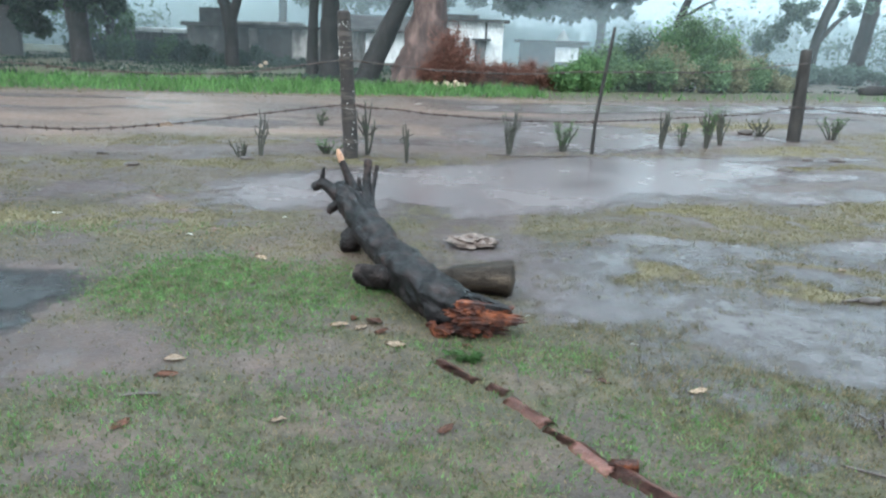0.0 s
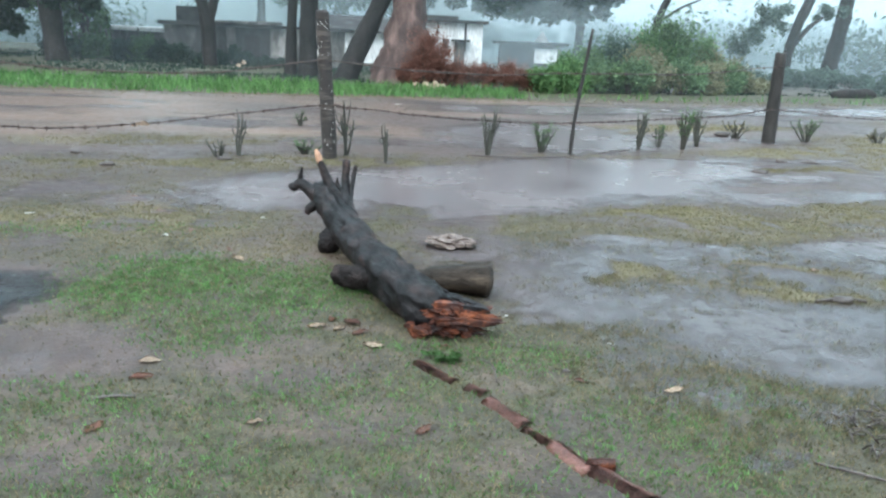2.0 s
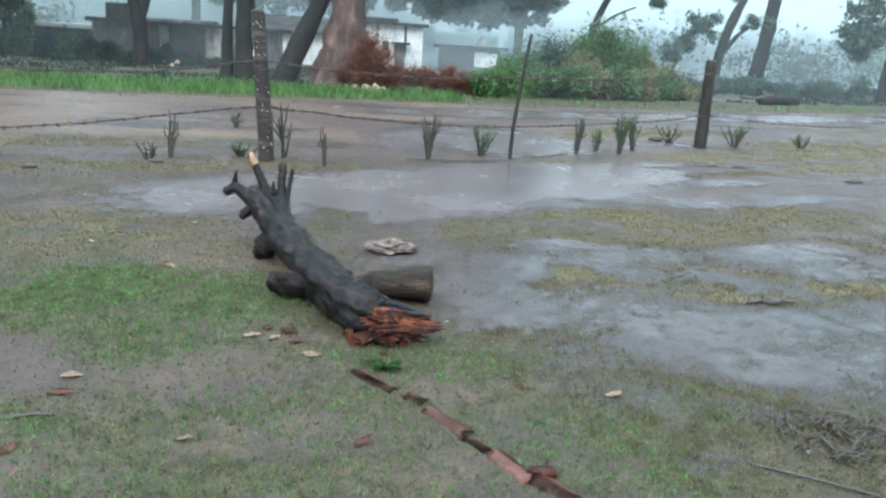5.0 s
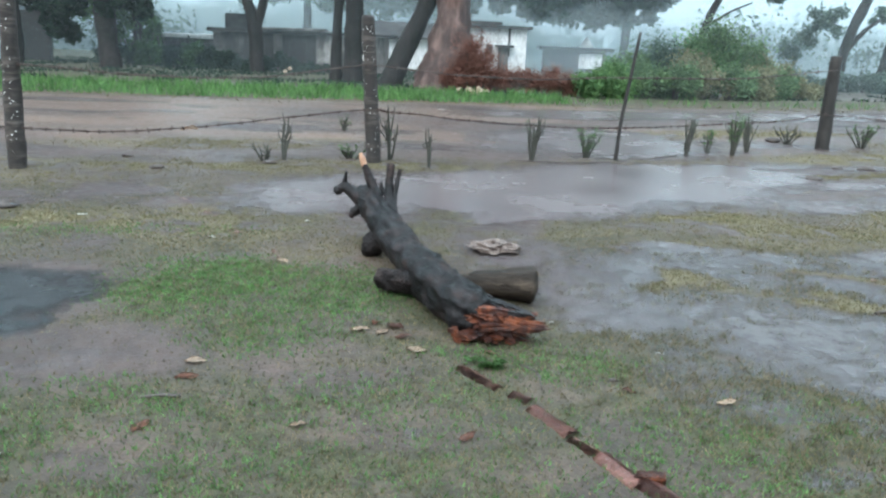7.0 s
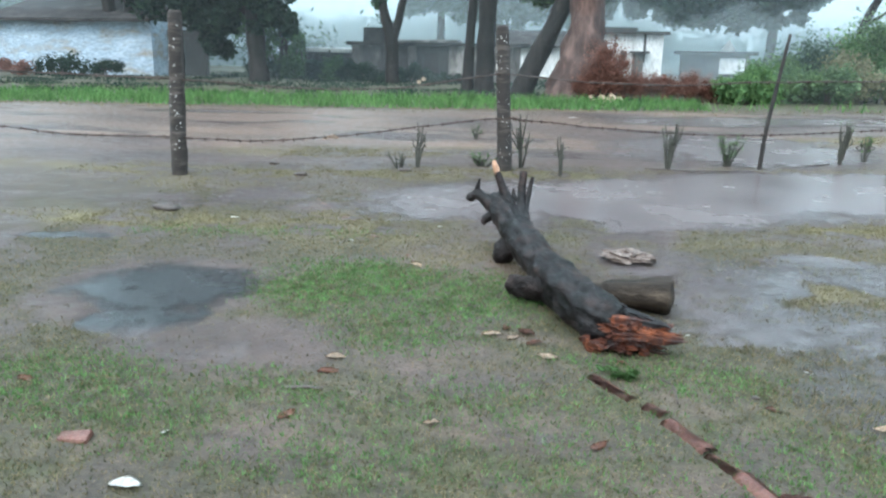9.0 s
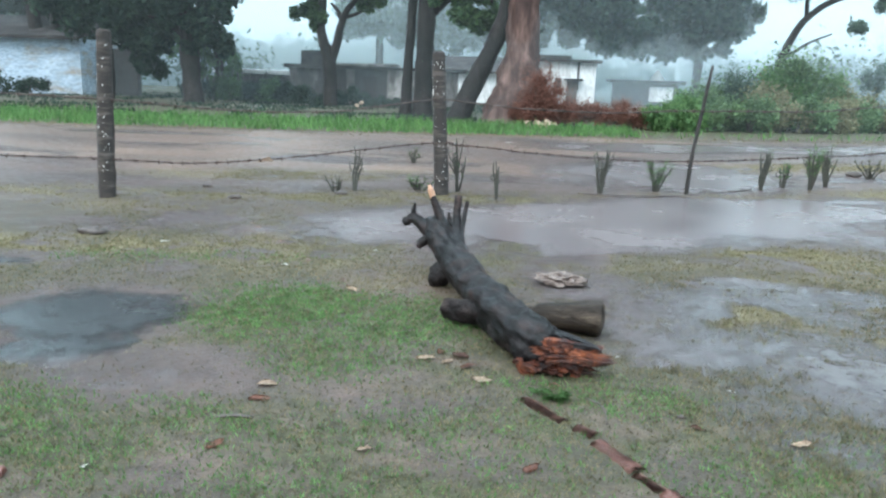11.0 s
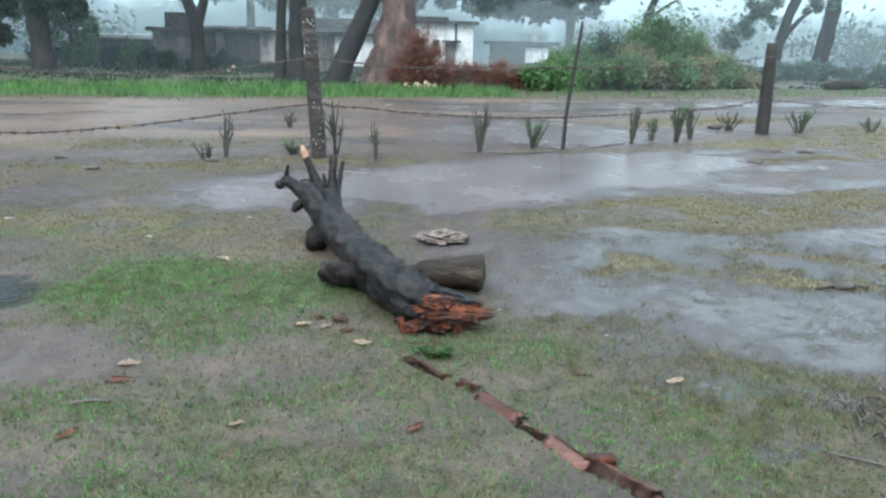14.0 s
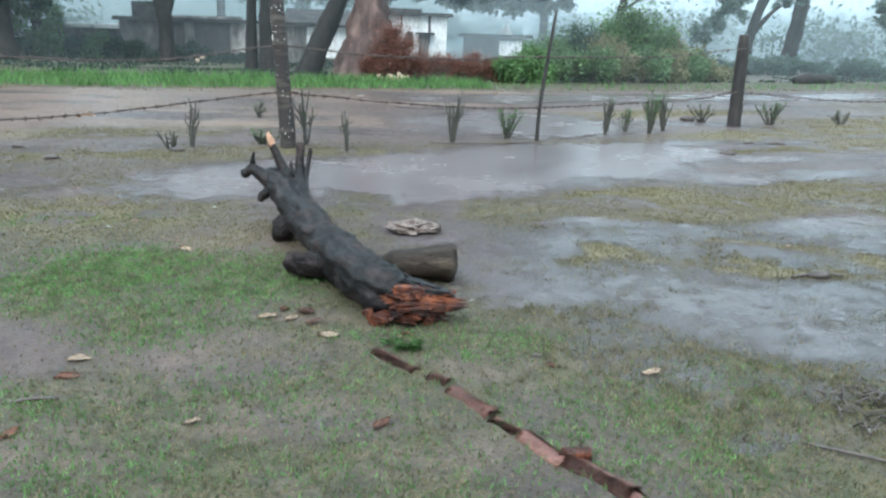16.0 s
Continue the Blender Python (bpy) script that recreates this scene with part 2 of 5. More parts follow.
TURF_LEAF = leaf_material("short_turf_blades", (0.054, 0.074, 0.033), (0.235, 0.182, 0.112), 0.6, 16.0, 0.25, 0.62)
OLIVE_TURF = leaf_material("yellowed_turf_blades", (0.100, 0.105, 0.050), (0.260, 0.205, 0.120), 0.6, 6.0, 0.25, 0.5)
FRESH_LEAF = leaf_material("fresh_green_blades", (0.060, 0.145, 0.044), (0.155, 0.265, 0.095), 0.6, 11.0, 0.25, 0.5)
STRAW_LEAF = leaf_material("straw_bits", (0.16, 0.12, 0.07), (0.34, 0.28, 0.18))
VERGE_LEAF = leaf_material("lush_verge_grass", (0.042, 0.115, 0.036), (0.150, 0.275, 0.092), 0.6, 1.6, 0.2, 0.5)
SHRUB_LEAF = leaf_material("shrub_foliage", (0.062, 0.112, 0.06), (0.155, 0.23, 0.112), 0.65, 0.6, 0.15, 0.45)
BRIGHT_SHRUB = leaf_material("bright_shrub_foliage", (0.06, 0.135, 0.056), (0.15, 0.25, 0.1), 0.65, 0.6, 0.15, 0.45)
OLIVE_SHRUB = leaf_material("olive_shrub_foliage", (0.118, 0.124, 0.072), (0.24, 0.225, 0.138), 0.65, 0.6, 0.15, 0.45)
TREE_LEAF = leaf_material("dark_tree_foliage", (0.011, 0.026, 0.02), (0.034, 0.06, 0.038), 0.65, 0.6, 0.15, 0.45)
DEEP_LEAF = leaf_material("deep_green_foliage", (0.022, 0.050, 0.024), (0.070, 0.125, 0.050), 0.65, 0.6, 0.15, 0.45)
# Paler, greyer leaf tones with distance haze put into the colour.
HAZY_LEAF = leaf_material("haze_tinted_tree_foliage", (0.056, 0.088, 0.072), (0.11, 0.155, 0.12), 0.65, 0.6, 0.15, 0.45)
BROWN_LEAF = leaf_material("dried_red_brown_brush", (0.125, 0.06, 0.048), (0.27, 0.128, 0.098), 0.65, 0.6, 0.15, 0.45)
# Haze of the far distance is put into this leaf colour.
FAR_LEAF = leaf_material("haze_tinted_far_foliage", (0.055, 0.085, 0.07), (0.1, 0.135, 0.105), 0.65, 0.6, 0.15, 0.45)
RED_BARK = surface("red_brown_ficus_bark", (0.022, 0.013, 0.012), (0.075, 0.044, 0.038), (0.165, 0.105, 0.090), 2.6, 0.75, 1.0, 7, (1, 1, 0.25), spec=0.25)
DARK_BARK = surface("dark_wet_tree_bark", (0.009, 0.008, 0.008), (0.020, 0.017, 0.016), (0.038, 0.032, 0.030), 1.8, 0.75, 0.8, 16, (1, 1, 0.3), spec=0.2)
STREAKED = surface("streaked_grey_plaster", (0.035, 0.032, 0.032), (0.13, 0.115, 0.108), (0.42, 0.38, 0.36), 1.2, 0.8, 0.2, 9, (1, 1, 0.30))
LIMEWASH = surface("stained_limewash", (0.42, 0.40, 0.385), (0.72, 0.72, 0.72), (0.80, 0.81, 0.81), 0.9, 0.8, 0.2, 9, (1, 1, 0.35))
OLD_WALL = surface("mouldy_plaster", (0.022, 0.021, 0.022), (0.050, 0.046, 0.046), (0.17, 0.15, 0.14), 0.7, 0.8, 0.3, 8, (1, 1, 0.35))
BLUE_WALL = surface("pale_blue_limewash", (0.30, 0.24, 0.15), (0.36, 0.46, 0.56), (0.56, 0.66, 0.73), 0.8, 0.8, 0.2, 7, (0.6, 1, 1.6))
ROOF = surface("blackened_roof", (0.018, 0.017, 0.018), (0.036, 0.033, 0.034), (0.075, 0.068, 0.067), 1.2, 0.85, 0.5, 18, spec=0.1)
# Near-black: shade of openings put into the colour, also the drain pipe's black.
DARKNESS = surface("shade_and_drain_black", (0.02, 0.018, 0.018), (0.035, 0.03, 0.03), (0.05, 0.045, 0.045), 2, 0.8, 0.2, 20)

# ---- mesh helpers ----


def thing(name, label, category, group="", kind="", at=(0, 0, 0)):
    ob = new(name)
    ob.location = at
    ob.empty_display_size = 0.1
    return tagged(ob, label, category, group, kind)


def solid(name, bm, material, smooth=True):
    me = bpy.data.meshes.new(name)
    bm.to_mesh(me)
    bm.free()
    me.materials.append(material)
    if smooth:
        me.shade_smooth()
    return me


def part(name, bm, material, parent, label="", smooth=True):
    ob = new(name, bm if isinstance(bm, bpy.types.Mesh) else solid(name, bm, material, smooth))
    ob.parent = parent
    return tagged(ob, label)


def raw_mesh(name, verts, faces, material, smooth=False):
    me = bpy.data.meshes.new(name)
    me.from_pydata([tuple(v) for v in verts], [], faces)
    me.materials.append(material)
    if smooth:
        me.shade_smooth()
    return me


def spline(points, steps):
    """Smooth line through points, each (x, y, z, radius)."""
    p = np.array(points, float)
    p = np.vstack([2 * p[0] - p[1], p, 2 * p[-1] - p[-2]])
    out = []
    for k in range(1, len(p) - 2):
        for u in np.linspace(0, 1, steps, endpoint=False):
            a, b, c, d = p[k - 1:k + 3]
            out.append(0.5 * (2 * b + (c - a) * u + (2 * a - 5 * b + 4 * c - d) * u * u + (3 * b - a - 3 * c + d) * u ** 3))
    out.append(p[-2])
    return np.array(out)


def tube(bm, points, sides=10, steps=5, rough=0.0, freq=4.0, seed=0, caps=True):
    """A bent, tapered limb with an uneven skin."""
    line = spline(points, steps) if steps > 1 else np.array(points, float)
    rings, side = [], Vector((0.31, 0.17, 0.94))
    for k, q in enumerate(line):
        a, b = line[max(k - 1, 0)][:3], line[min(k + 1, len(line) - 1)][:3]
        d = Vector(b - a).normalized()
        u = (side - d * side.dot(d)).normalized()
        side, v = u, d.cross(u)
        ring = []
        for s in range(sides):
            ang = 2 * math.pi * s / sides
            w = u * math.cos(ang) + v * math.sin(ang)
            r = q[3]
            if rough:
                r *= 1 + rough * noise.fractal(Vector(q[:3]) * freq + w * 1.3 + Vector((seed, 0, 0)), 0.7, 2.0, 3)
            ring.append(bm.verts.new(Vector(q[:3]) + w * r))
        rings.append(ring)
    for a, b in zip(rings, rings[1:]):
        for s in range(sides):
            bm.faces.new((a[s], a[(s + 1) % sides], b[(s + 1) % sides], b[s]))
    if caps:
        for ring, q, turn in ((rings[0], line[0], 1), (rings[-1], line[-1], 0)):
            c = bm.verts.new(Vector(q[:3]))
            for s in range(sides):
                x, y = ring[s], ring[(s + 1) % sides]
                bm.faces.new((c, y, x) if turn else (c, x, y))
    return bm


def box(bm, x0, x1, y0, y1, z0, z1, jag=0.0, bevel=0.0):
    vs = [bm.verts.new((x, y, z)) for z in (z0, z1) for x, y in ((x0, y0), (x1, y0), (x1, y1), (x0, y1))]
    for v in vs:
        v.co += Vector([random.uniform(-jag, jag) for _ in range(3)])
    fs = [bm.faces.new([vs[k] for k in q]) for q in ((3, 2, 1, 0), (4, 5, 6, 7), (0, 1, 5, 4), (1, 2, 6, 5), (2, 3, 7, 6), (3, 0, 4, 7))]
    if bevel:
        bmesh.ops.bevel(bm, geom=list({e for f in fs for e in f.edges}), offset=bevel, segments=2, affect="EDGES")
    return bm


def lump(radius, squash, rough, seed, freq=2.5, level=3):
    """An uneven stone or clod."""
    bm = bmesh.new()
    bmesh.ops.create_icosphere(bm, subdivisions=level, radius=1)
    for v in bm.verts:
        k = 1 + rough * noise.fractal(v.co * freq + Vector((seed, seed * 0.7, 0)), 0.7, 2.0, 4)
        v.co = Vector((v.co.x * squash[0], v.co.y * squash[1], v.co.z * squash[2])) * (radius * k)
    return bm


def value_noise(x, y, seed=0):
    """Smooth noise between 0 and 1 on arrays."""
    xi, yi = np.floor(x).astype(np.int64), np.floor(y).astype(np.int64)
    fx, fy = x - xi, y - yi
    fx, fy = fx * fx * (3 - 2 * fx), fy * fy * (3 - 2 * fy)

    def h(a, b):
        k = (a * 374761393 + b * 668265263 + seed * 974634777) & 0xFFFFFFFF
        k = ((k ^ (k >> 13)) * 1274126177) & 0xFFFFFFFF
        return ((k ^ (k >> 16)) & 0xFFFF) / 65535.0

    return (h(xi, yi) * (1 - fx) + h(xi + 1, yi) * fx) * (1 - fy) + (h(xi, yi + 1) * (1 - fx) + h(xi + 1, yi + 1) * fx) * fy


def fbm(x, y, seed=0, octaves=4):
    s, a, t = 0.0, 0.5, 0.0
    for k in range(octaves):
        s, t = s + a * value_noise(x * 2 ** k + 17.3 * k, y * 2 ** k - 9.1 * k, seed + k), t + a
        a *= 0.5
    return s / t


def blob(x, y, cx, cy, rx, ry, turn=0.0, soft=0.35):
    """1 inside an ellipse, 0 outside, soft between."""
    c, s = math.cos(radians(turn)), math.sin(radians(turn))
    dx, dy = x - cx, y - cy
    r = np.sqrt(((dx * c + dy * s) / rx) ** 2 + ((dy * c - dx * s) / ry) ** 2)
    k = np.clip((1 + soft - r) / (2 * soft), 0, 1)
    return k * k * (3 - 2 * k)


# ---- the ground ----
ROAD_TURN = math.atan2(0.33, 1)  # the road, the verge and the walls run a little aslant


def across(x, y):
    """Metres past the near edge of the green verge, square to the road."""
    return (y - 19.9 - 0.30 * x - 0.004 * x * x) * math.cos(ROAD_TURN)


POOLS = [  # x, y, half length, half width, turn, depth
    (-1.15, 7.3, 1.25, 1.0, 25, 0.85), (0.45, 7.6, 1.5, 1.3, 20, 1.05), (1.9, 8.55, 1.7, 1.4, 25, 1.15), (3.3, 9.5, 1.3, 0.85, 20, 1.15), (3.75, 7.65, 0.55, 0.35, 30, 0.8),
    (4.35, 10.5, 0.5, 0.2, 20, 0.8), (4.7, 9.1, 0.85, 0.30, 22, 0.8), (6.0, 10.9, 0.6, 0.22, 20, 0.7), (5.35, 8.2, 0.75, 0.22, 15, 0.7), (6.9, 9.6, 0.9, 0.25, 15, 0.6),
    (0.35, 5.25, 0.58, 0.36, 5, 0.62), (0.85, 4.7, 0.42, 0.8, -12, 0.66), (1.6, 5.62, 0.55, 0.3, 10, 0.72), (2.5, 5.45, 0.3, 0.22, 10, 0.7), (3.5, 5.55, 0.8, 0.36, 8, 0.75),
    (1.2, 4.05, 0.75, 0.32, 5, 0.7), (2.3, 3.95, 1.0, 0.33, 4, 0.78), (3.6, 4.0, 0.8, 0.3, 4, 0.7), (2.15, 3.38, 0.58, 0.28, 12, 0.78), (1.42, 2.46, 0.16, 0.10, 20, 0.55), (1.22, 3.35, 0.3, 0.16, 10, 0.5), (1.9, 2.85, 0.32, 0.14, 10, 0.52),
    (-2.72, 3.88, 0.62, 0.52, 20, 0.92), (-2.45, 3.42, 0.38, 0.28, 10, 0.80), (-1.85, 3.12, 0.60, 0.34, 8, 0.40), (-1.62, 2.62, 0.24, 0.14, 30, 0.36), (-3.45, 6.75, 0.85, 0.75, 10, 0.48), (-4.25, 4.82, 0.40, 0.12, 8, 0.7),
    (-1.1, 2.3, 0.3, 0.12, 10, 0.33), (-0.25, 2.55, 0.24, 0.1, 0, 0.36),
    (2.3, 12.6, 1.9, 1.9, 30, 1.1), (0.7, 12.0, 0.9, 1.3, 30, 0.7), (5.5, 13.2, 0.9, 0.35, 20, 0.7), (18, 24.0, 6.0, 1.1, 24, 0.8), (-8.6, 16.0, 2.6, 0.5, 10, 0.55), (-9.5, 27.5, 2.4, 0.4, 18, 0.5), (-13.5, 33.0, 2.5, 0.5, 18, 0.5),
]
GREENS = [  # x, y, half length, half width, turn, strength
    (-1.55, 4.25, 0.55, 0.45, 10, 1.0), (-0.75, 4.15, 0.50, 0.36, 0, 0.85), (-1.0, 3.6, 0.38, 0.32, 0, 0.65), (-0.3, 2.75, 0.5, 0.3, 0, 0.34), (0.35, 3.3, 0.45, 0.22, 0, 0.45), (-1.35, 2.72, 0.4, 0.2, 0, 0.5), (1.0, 2.5, 0.5, 0.35, 0, 0.40),
    (-2.35, 2.55, 0.5, 0.25, 0, 0.55), (-3.0, 5.3, 1.2, 0.2, 10, 0.22), (0.1, 3.35, 0.25, 0.15, 0, 0.6), (-0.95, 2.3, 0.4, 0.2, 0, 0.4), (0.15, 2.25, 0.5, 0.2, 0, 0.3), (-1.9, 2.25, 0.4, 0.2, 0, 0.4), (1.6, 2.9, 0.5, 0.2, 0, 0.25),
]
OLIVES = [  # yellowed turf: x, y, half length, half width, turn, strength
    (-3.7, 5.5, 1.6, 0.30, 8, 1.0), (-2.1, 5.65, 1.0, 0.55, -10, 0.75), (-0.9, 5.0, 0.7, 0.5, 0, 0.5), (-4.6, 7.3, 1.0, 0.45, 10, 0.5), (-1.2, 5.2, 0.8, 0.4, 0, 0.4), (-0.2, 5.65, 0.5, 0.22, 10, 0.4), (0.9, 5.95, 0.8, 0.14, 10, 0.35),
    (2.2, 6.75, 0.75, 0.36, 12, 0.95), (3.4, 6.45, 1.5, 0.30, 8, 0.8), (4.6, 7.1, 1.0, 0.45, 12, 0.7), (2.6, 5.9, 1.2, 0.14, 8, 0.6), (1.5, 4.78, 0.55, 0.24, 4, 0.85), (2.6, 4.55, 0.8, 0.25, 2, 0.85), (3.6, 4.75, 0.7, 0.26, 6, 0.85), (2.9, 5.1, 0.7, 0.09, -4, 0.7),
    (4.4, 9.75, 1.6, 0.14, 15, 0.75), (6.4, 10.2, 1.8, 0.25, 15, 0.8), (6.6, 11.9, 2.4, 0.55, 20, 0.85), (9.5, 13.6, 2.6, 1.3, 22, 0.8), (5.6, 15.0, 3.2, 0.6, 25, 0.9), (-3.5, 10.3, 2.5, 0.6, 18, 0.5), (8.0, 11.2, 1.6, 0.5, 15, 0.7), (13.5, 18.5, 3.0, 1.2, 22, 0.6),
]


def spots(x, y, rows, soft):
    g = np.zeros_like(x)
    for cx, cy, rx, ry, turn, s in rows:
        g = np.maximum(g, s * blob(x, y, cx, cy, rx, ry, turn, soft))
    return g


def yellowed(x, y):
    """Olive and straw-coloured turf: patches among the pools and a strip along the fence."""
    wob = 0.7 * (fbm(x * 1.6, y * 2.4, 18) - 0.5)
    g = spots(x + wob, y + 0.6 * wob, OLIVES, 0.45)
    fence = np.exp(-((y - 9.25 - 0.36 * x - 0.02 * x * x + wob) / 0.42) ** 2) * np.where(x < 0, 0.75, 0.35)
    g = np.maximum(g, fence)
    return g * np.clip(0.25 + (fbm(x * 4, y * 5, 28, 3) - 0.34) * 4, 0, 1)


def pool_depth(x, y):
    wob = 0.8 * (fbm(x * 0.9, y * 0.9, 3) - 0.5) + 0.9 * (fbm(x * 3.2, y * 3.2, 5) - 0.5)
    d = np.zeros_like(x)
    for cx, cy, rx, ry, turn, depth in POOLS:
        d = np.maximum(d, depth * blob(x + wob * (0.15 + 0.7 * rx), y + wob * (0.1 + 0.9 * ry), cx, cy, rx, ry, turn, 0.5))
    films = np.clip((fbm(x * 2.6, y * 3.4, 71) - 0.44) * 5, 0, 1) * blob(x, y, 2.4, 3.5, 1.7, 1.9, 0, 0.35) * 0.85
    films = np.maximum(films, np.clip((fbm(x * 0.9, y * 1.9, 73) - 0.52) * 6, 0, 1) * blob(x, y, 5.4, 8.6, 2.8, 2.6, 20, 0.3))
    films = np.maximum(films, 0.8 * np.clip((fbm(x * 0.5, y * 1.4, 75) - 0.52) * 6, 0, 1) * (y > 10.5) * (across(x, y) < -0.3))
    wet = blob(x, y, 2.7, 4.55, 2.2, 1.35, 0, 0.3) * 0.62 + blob(x, y, 1.9, 2.8, 1.1, 0.75, 0, 0.5) * 0.36 + blob(x, y, 0.9, 4.9, 0.5, 1.1, -10, 0.5) * 0.2
    wet = wet * (0.65 + 0.7 * fbm(x * 2.2, y * 3.0, 77)) * (1 - 0.75 * yellowed(x, y))
    films = np.maximum(films, wet * 1.6)
    a = across(x, y) + 1.2 * (fbm(x * 0.35, y * 0.35, 79) - 0.5)
    lane = np.exp(-((a + 2.7) / 1.15) ** 4) * np.clip((x + 2.5) / 5, 0, 1)
    return np.maximum(np.maximum(d, 0.62 * films), 1.05 * lane)


def fresh_green(x, y):
    wob = 0.5 * (fbm(x * 2.5, y * 2.5, 8) - 0.5)
    return spots(x + wob, y + wob, GREENS, 0.6)


WORN = [  # trodden red-brown soil among the turf: x, y, half length, half width, turn, strength
    (-0.85, 4.95, 0.55, 0.30, -20, 0.8), (-0.45, 3.62, 0.40, 0.10, -10, 1.0), (-0.55, 3.25, 0.45, 0.14, 10, 0.6), (-0.35, 2.62, 0.34, 0.14, 5, 0.8), (-1.2, 2.35, 0.4, 0.12, 0, 0.6), (-2.3, 6.05, 0.6, 0.12, -50, 0.6), (0.45, 2.95, 0.4, 0.1, -40, 0.5), (0.2, 2.3, 0.35, 0.1, 10, 0.5), (1.0, 3.1, 0.25, 0.08, 0, 0.4), (-1.9, 2.05, 0.3, 0.1, 0, 0.5),
]


def worn(x, y):
    wob = 0.35 * (fbm(x * 3.5, y * 3.5, 58) - 0.5)
    return spots(x + wob, y + wob, WORN, 0.7)


def turf_cover(x, y):
    """How much of the soil short grass covers, 0 to 1."""
    sward = np.clip((fbm(x * 1.3, y * 1.3, 83) - 0.33) * 5, 0, 1) * (0.60 + 0.40 * np.clip((fbm(x * 9, y * 9, 85, 3) - 0.35) * 4, 0, 1)) * np.clip((5.2 - y) / 1.6, 0, 1)
    thin = 0.6 * np.clip((fbm(x * 2.2, y * 2.2, 21) - 0.38) * 5, 0, 1) * np.clip((9.0 - y) / 3, 0, 1)
    bare = np.maximum(np.maximum(blob(x, y, -1.85, 3.1, 0.66, 0.40, 8, 0.3), blob(x, y, -1.15, 2.28, 0.35, 0.14, 10, 0.5)), np.maximum(blob(x, y, -0.2, 2.55, 0.28, 0.12, 0, 0.6), blob(x, y, -2.7, 3.85, 0.75, 0.68, 15, 0.2)))
    bare = np.maximum(bare, 0.8 * blob(x, y, -0.45, 3.0, 0.3, 0.12, 20, 0.6))
    near = (y < 15) * np.maximum(sward, thin) * (1 - 0.9 * bare) * (1 - 0.7 * worn(x, y))
    verge = np.clip(1 - np.abs(across(x, y) - 2.2) / 2.6, 0, 1) ** 0.4
    past = np.clip((across(x, y) - 4) / 3, 0, 1) * np.where(x < 3, 0.9, 0.5)
    t = np.maximum(np.maximum(near, verge), np.maximum(np.maximum(fresh_green(x, y), 0.9 * yellowed(x, y)), past))
    return np.clip(t - 0.9 * np.clip(pool_depth(x, y) - 0.45, 0, 1), 0, 1)


def clay_cover(x, y):
    """The tan clay of the trodden track between the fence and the verge, 0 to 1."""
    a = across(x, y)
    band = np.clip((a + 10.5) / 3, 0, 1) * np.clip((1.5 - a) / 1.5, 0, 1)
    return 0.8 * worn(x, y) + band * np.clip(0.25 + (fbm(x * 0.3, y * 0.8, 91) - 0.30) * 3.0, 0, 1) * np.clip((9 - x) / 6, 0.2, 1)


def ground_height(x, y):
    far = np.clip((np.hypot(x, y) - 14) / 20, 0, 1)
    d = pool_depth(x, y)
    roll = 0.022 * (fbm(x * 0.7, y * 0.7, 11) - 0.5) + 0.016 * (fbm(x * 5.5, y * 5.5, 13) - 0.5)
    grain = 0.010 * (fbm(x * 22, y * 22, 15, 2) - 0.5)
    return (roll + grain + 0.010) * (1 - 0.55 * d) + 0.03 * far - 0.036 * d


WATER_LEVEL = -0.004


def stretch_axis(inner, step, rings):
    """Coordinates that are close together within inner and wider apart beyond."""
    out = list(np.arange(inner[0], inner[1], step))
    for limit, s in rings:
        while out[-1] < limit[1]:
            out.append(out[-1] + s)
        while out[0] > limit[0]:
            out.insert(0, out[0] - s)
    for k in range(26):
        out.append(out[-1] + 3.0 * 1.28 ** k)
        out.insert(0, out[0] - 3.0 * 1.28 ** k)
    return np.array(out)


gx = stretch_axis((-3.7, 3.9), 0.03, (((-6, 7), 0.07), ((-16, 20), 0.3), ((-45, 50), 2.0)))
gy = stretch_axis((1.9, 7.5), 0.028, (((1.0, 13), 0.06), ((-2, 32), 0.22), ((-20, 60), 2.0)))
GX, GY = np.meshgrid(gx, gy)
GZ = ground_height(GX, GY)
nx, ny = len(gx), len(gy)
idx = np.arange(nx * ny).reshape(ny, nx)
quads = np.stack([idx[:-1, :-1], idx[:-1, 1:], idx[1:, 1:], idx[1:, :-1]], -1).reshape(-1, 4)
gmesh = bpy.data.meshes.new("ground")
gmesh.from_pydata(np.stack([GX, GY, GZ], -1).reshape(-1, 3).tolist(), [], quads.tolist())
gmesh.materials.append(GROUND)
gmesh.shade_smooth()
for field_name, field in (("turf", turf_cover), ("clay", clay_cover), ("straw", yellowed)):
    layer = gmesh.attributes.new(field_name, "FLOAT", "POINT")
    layer.data.foreach_set("value", field(GX, GY).astype(np.float32).ravel())
tagged(new("ground", gmesh), "rain-soaked brown mud with worn patchy turf", "ground", kind="structure")


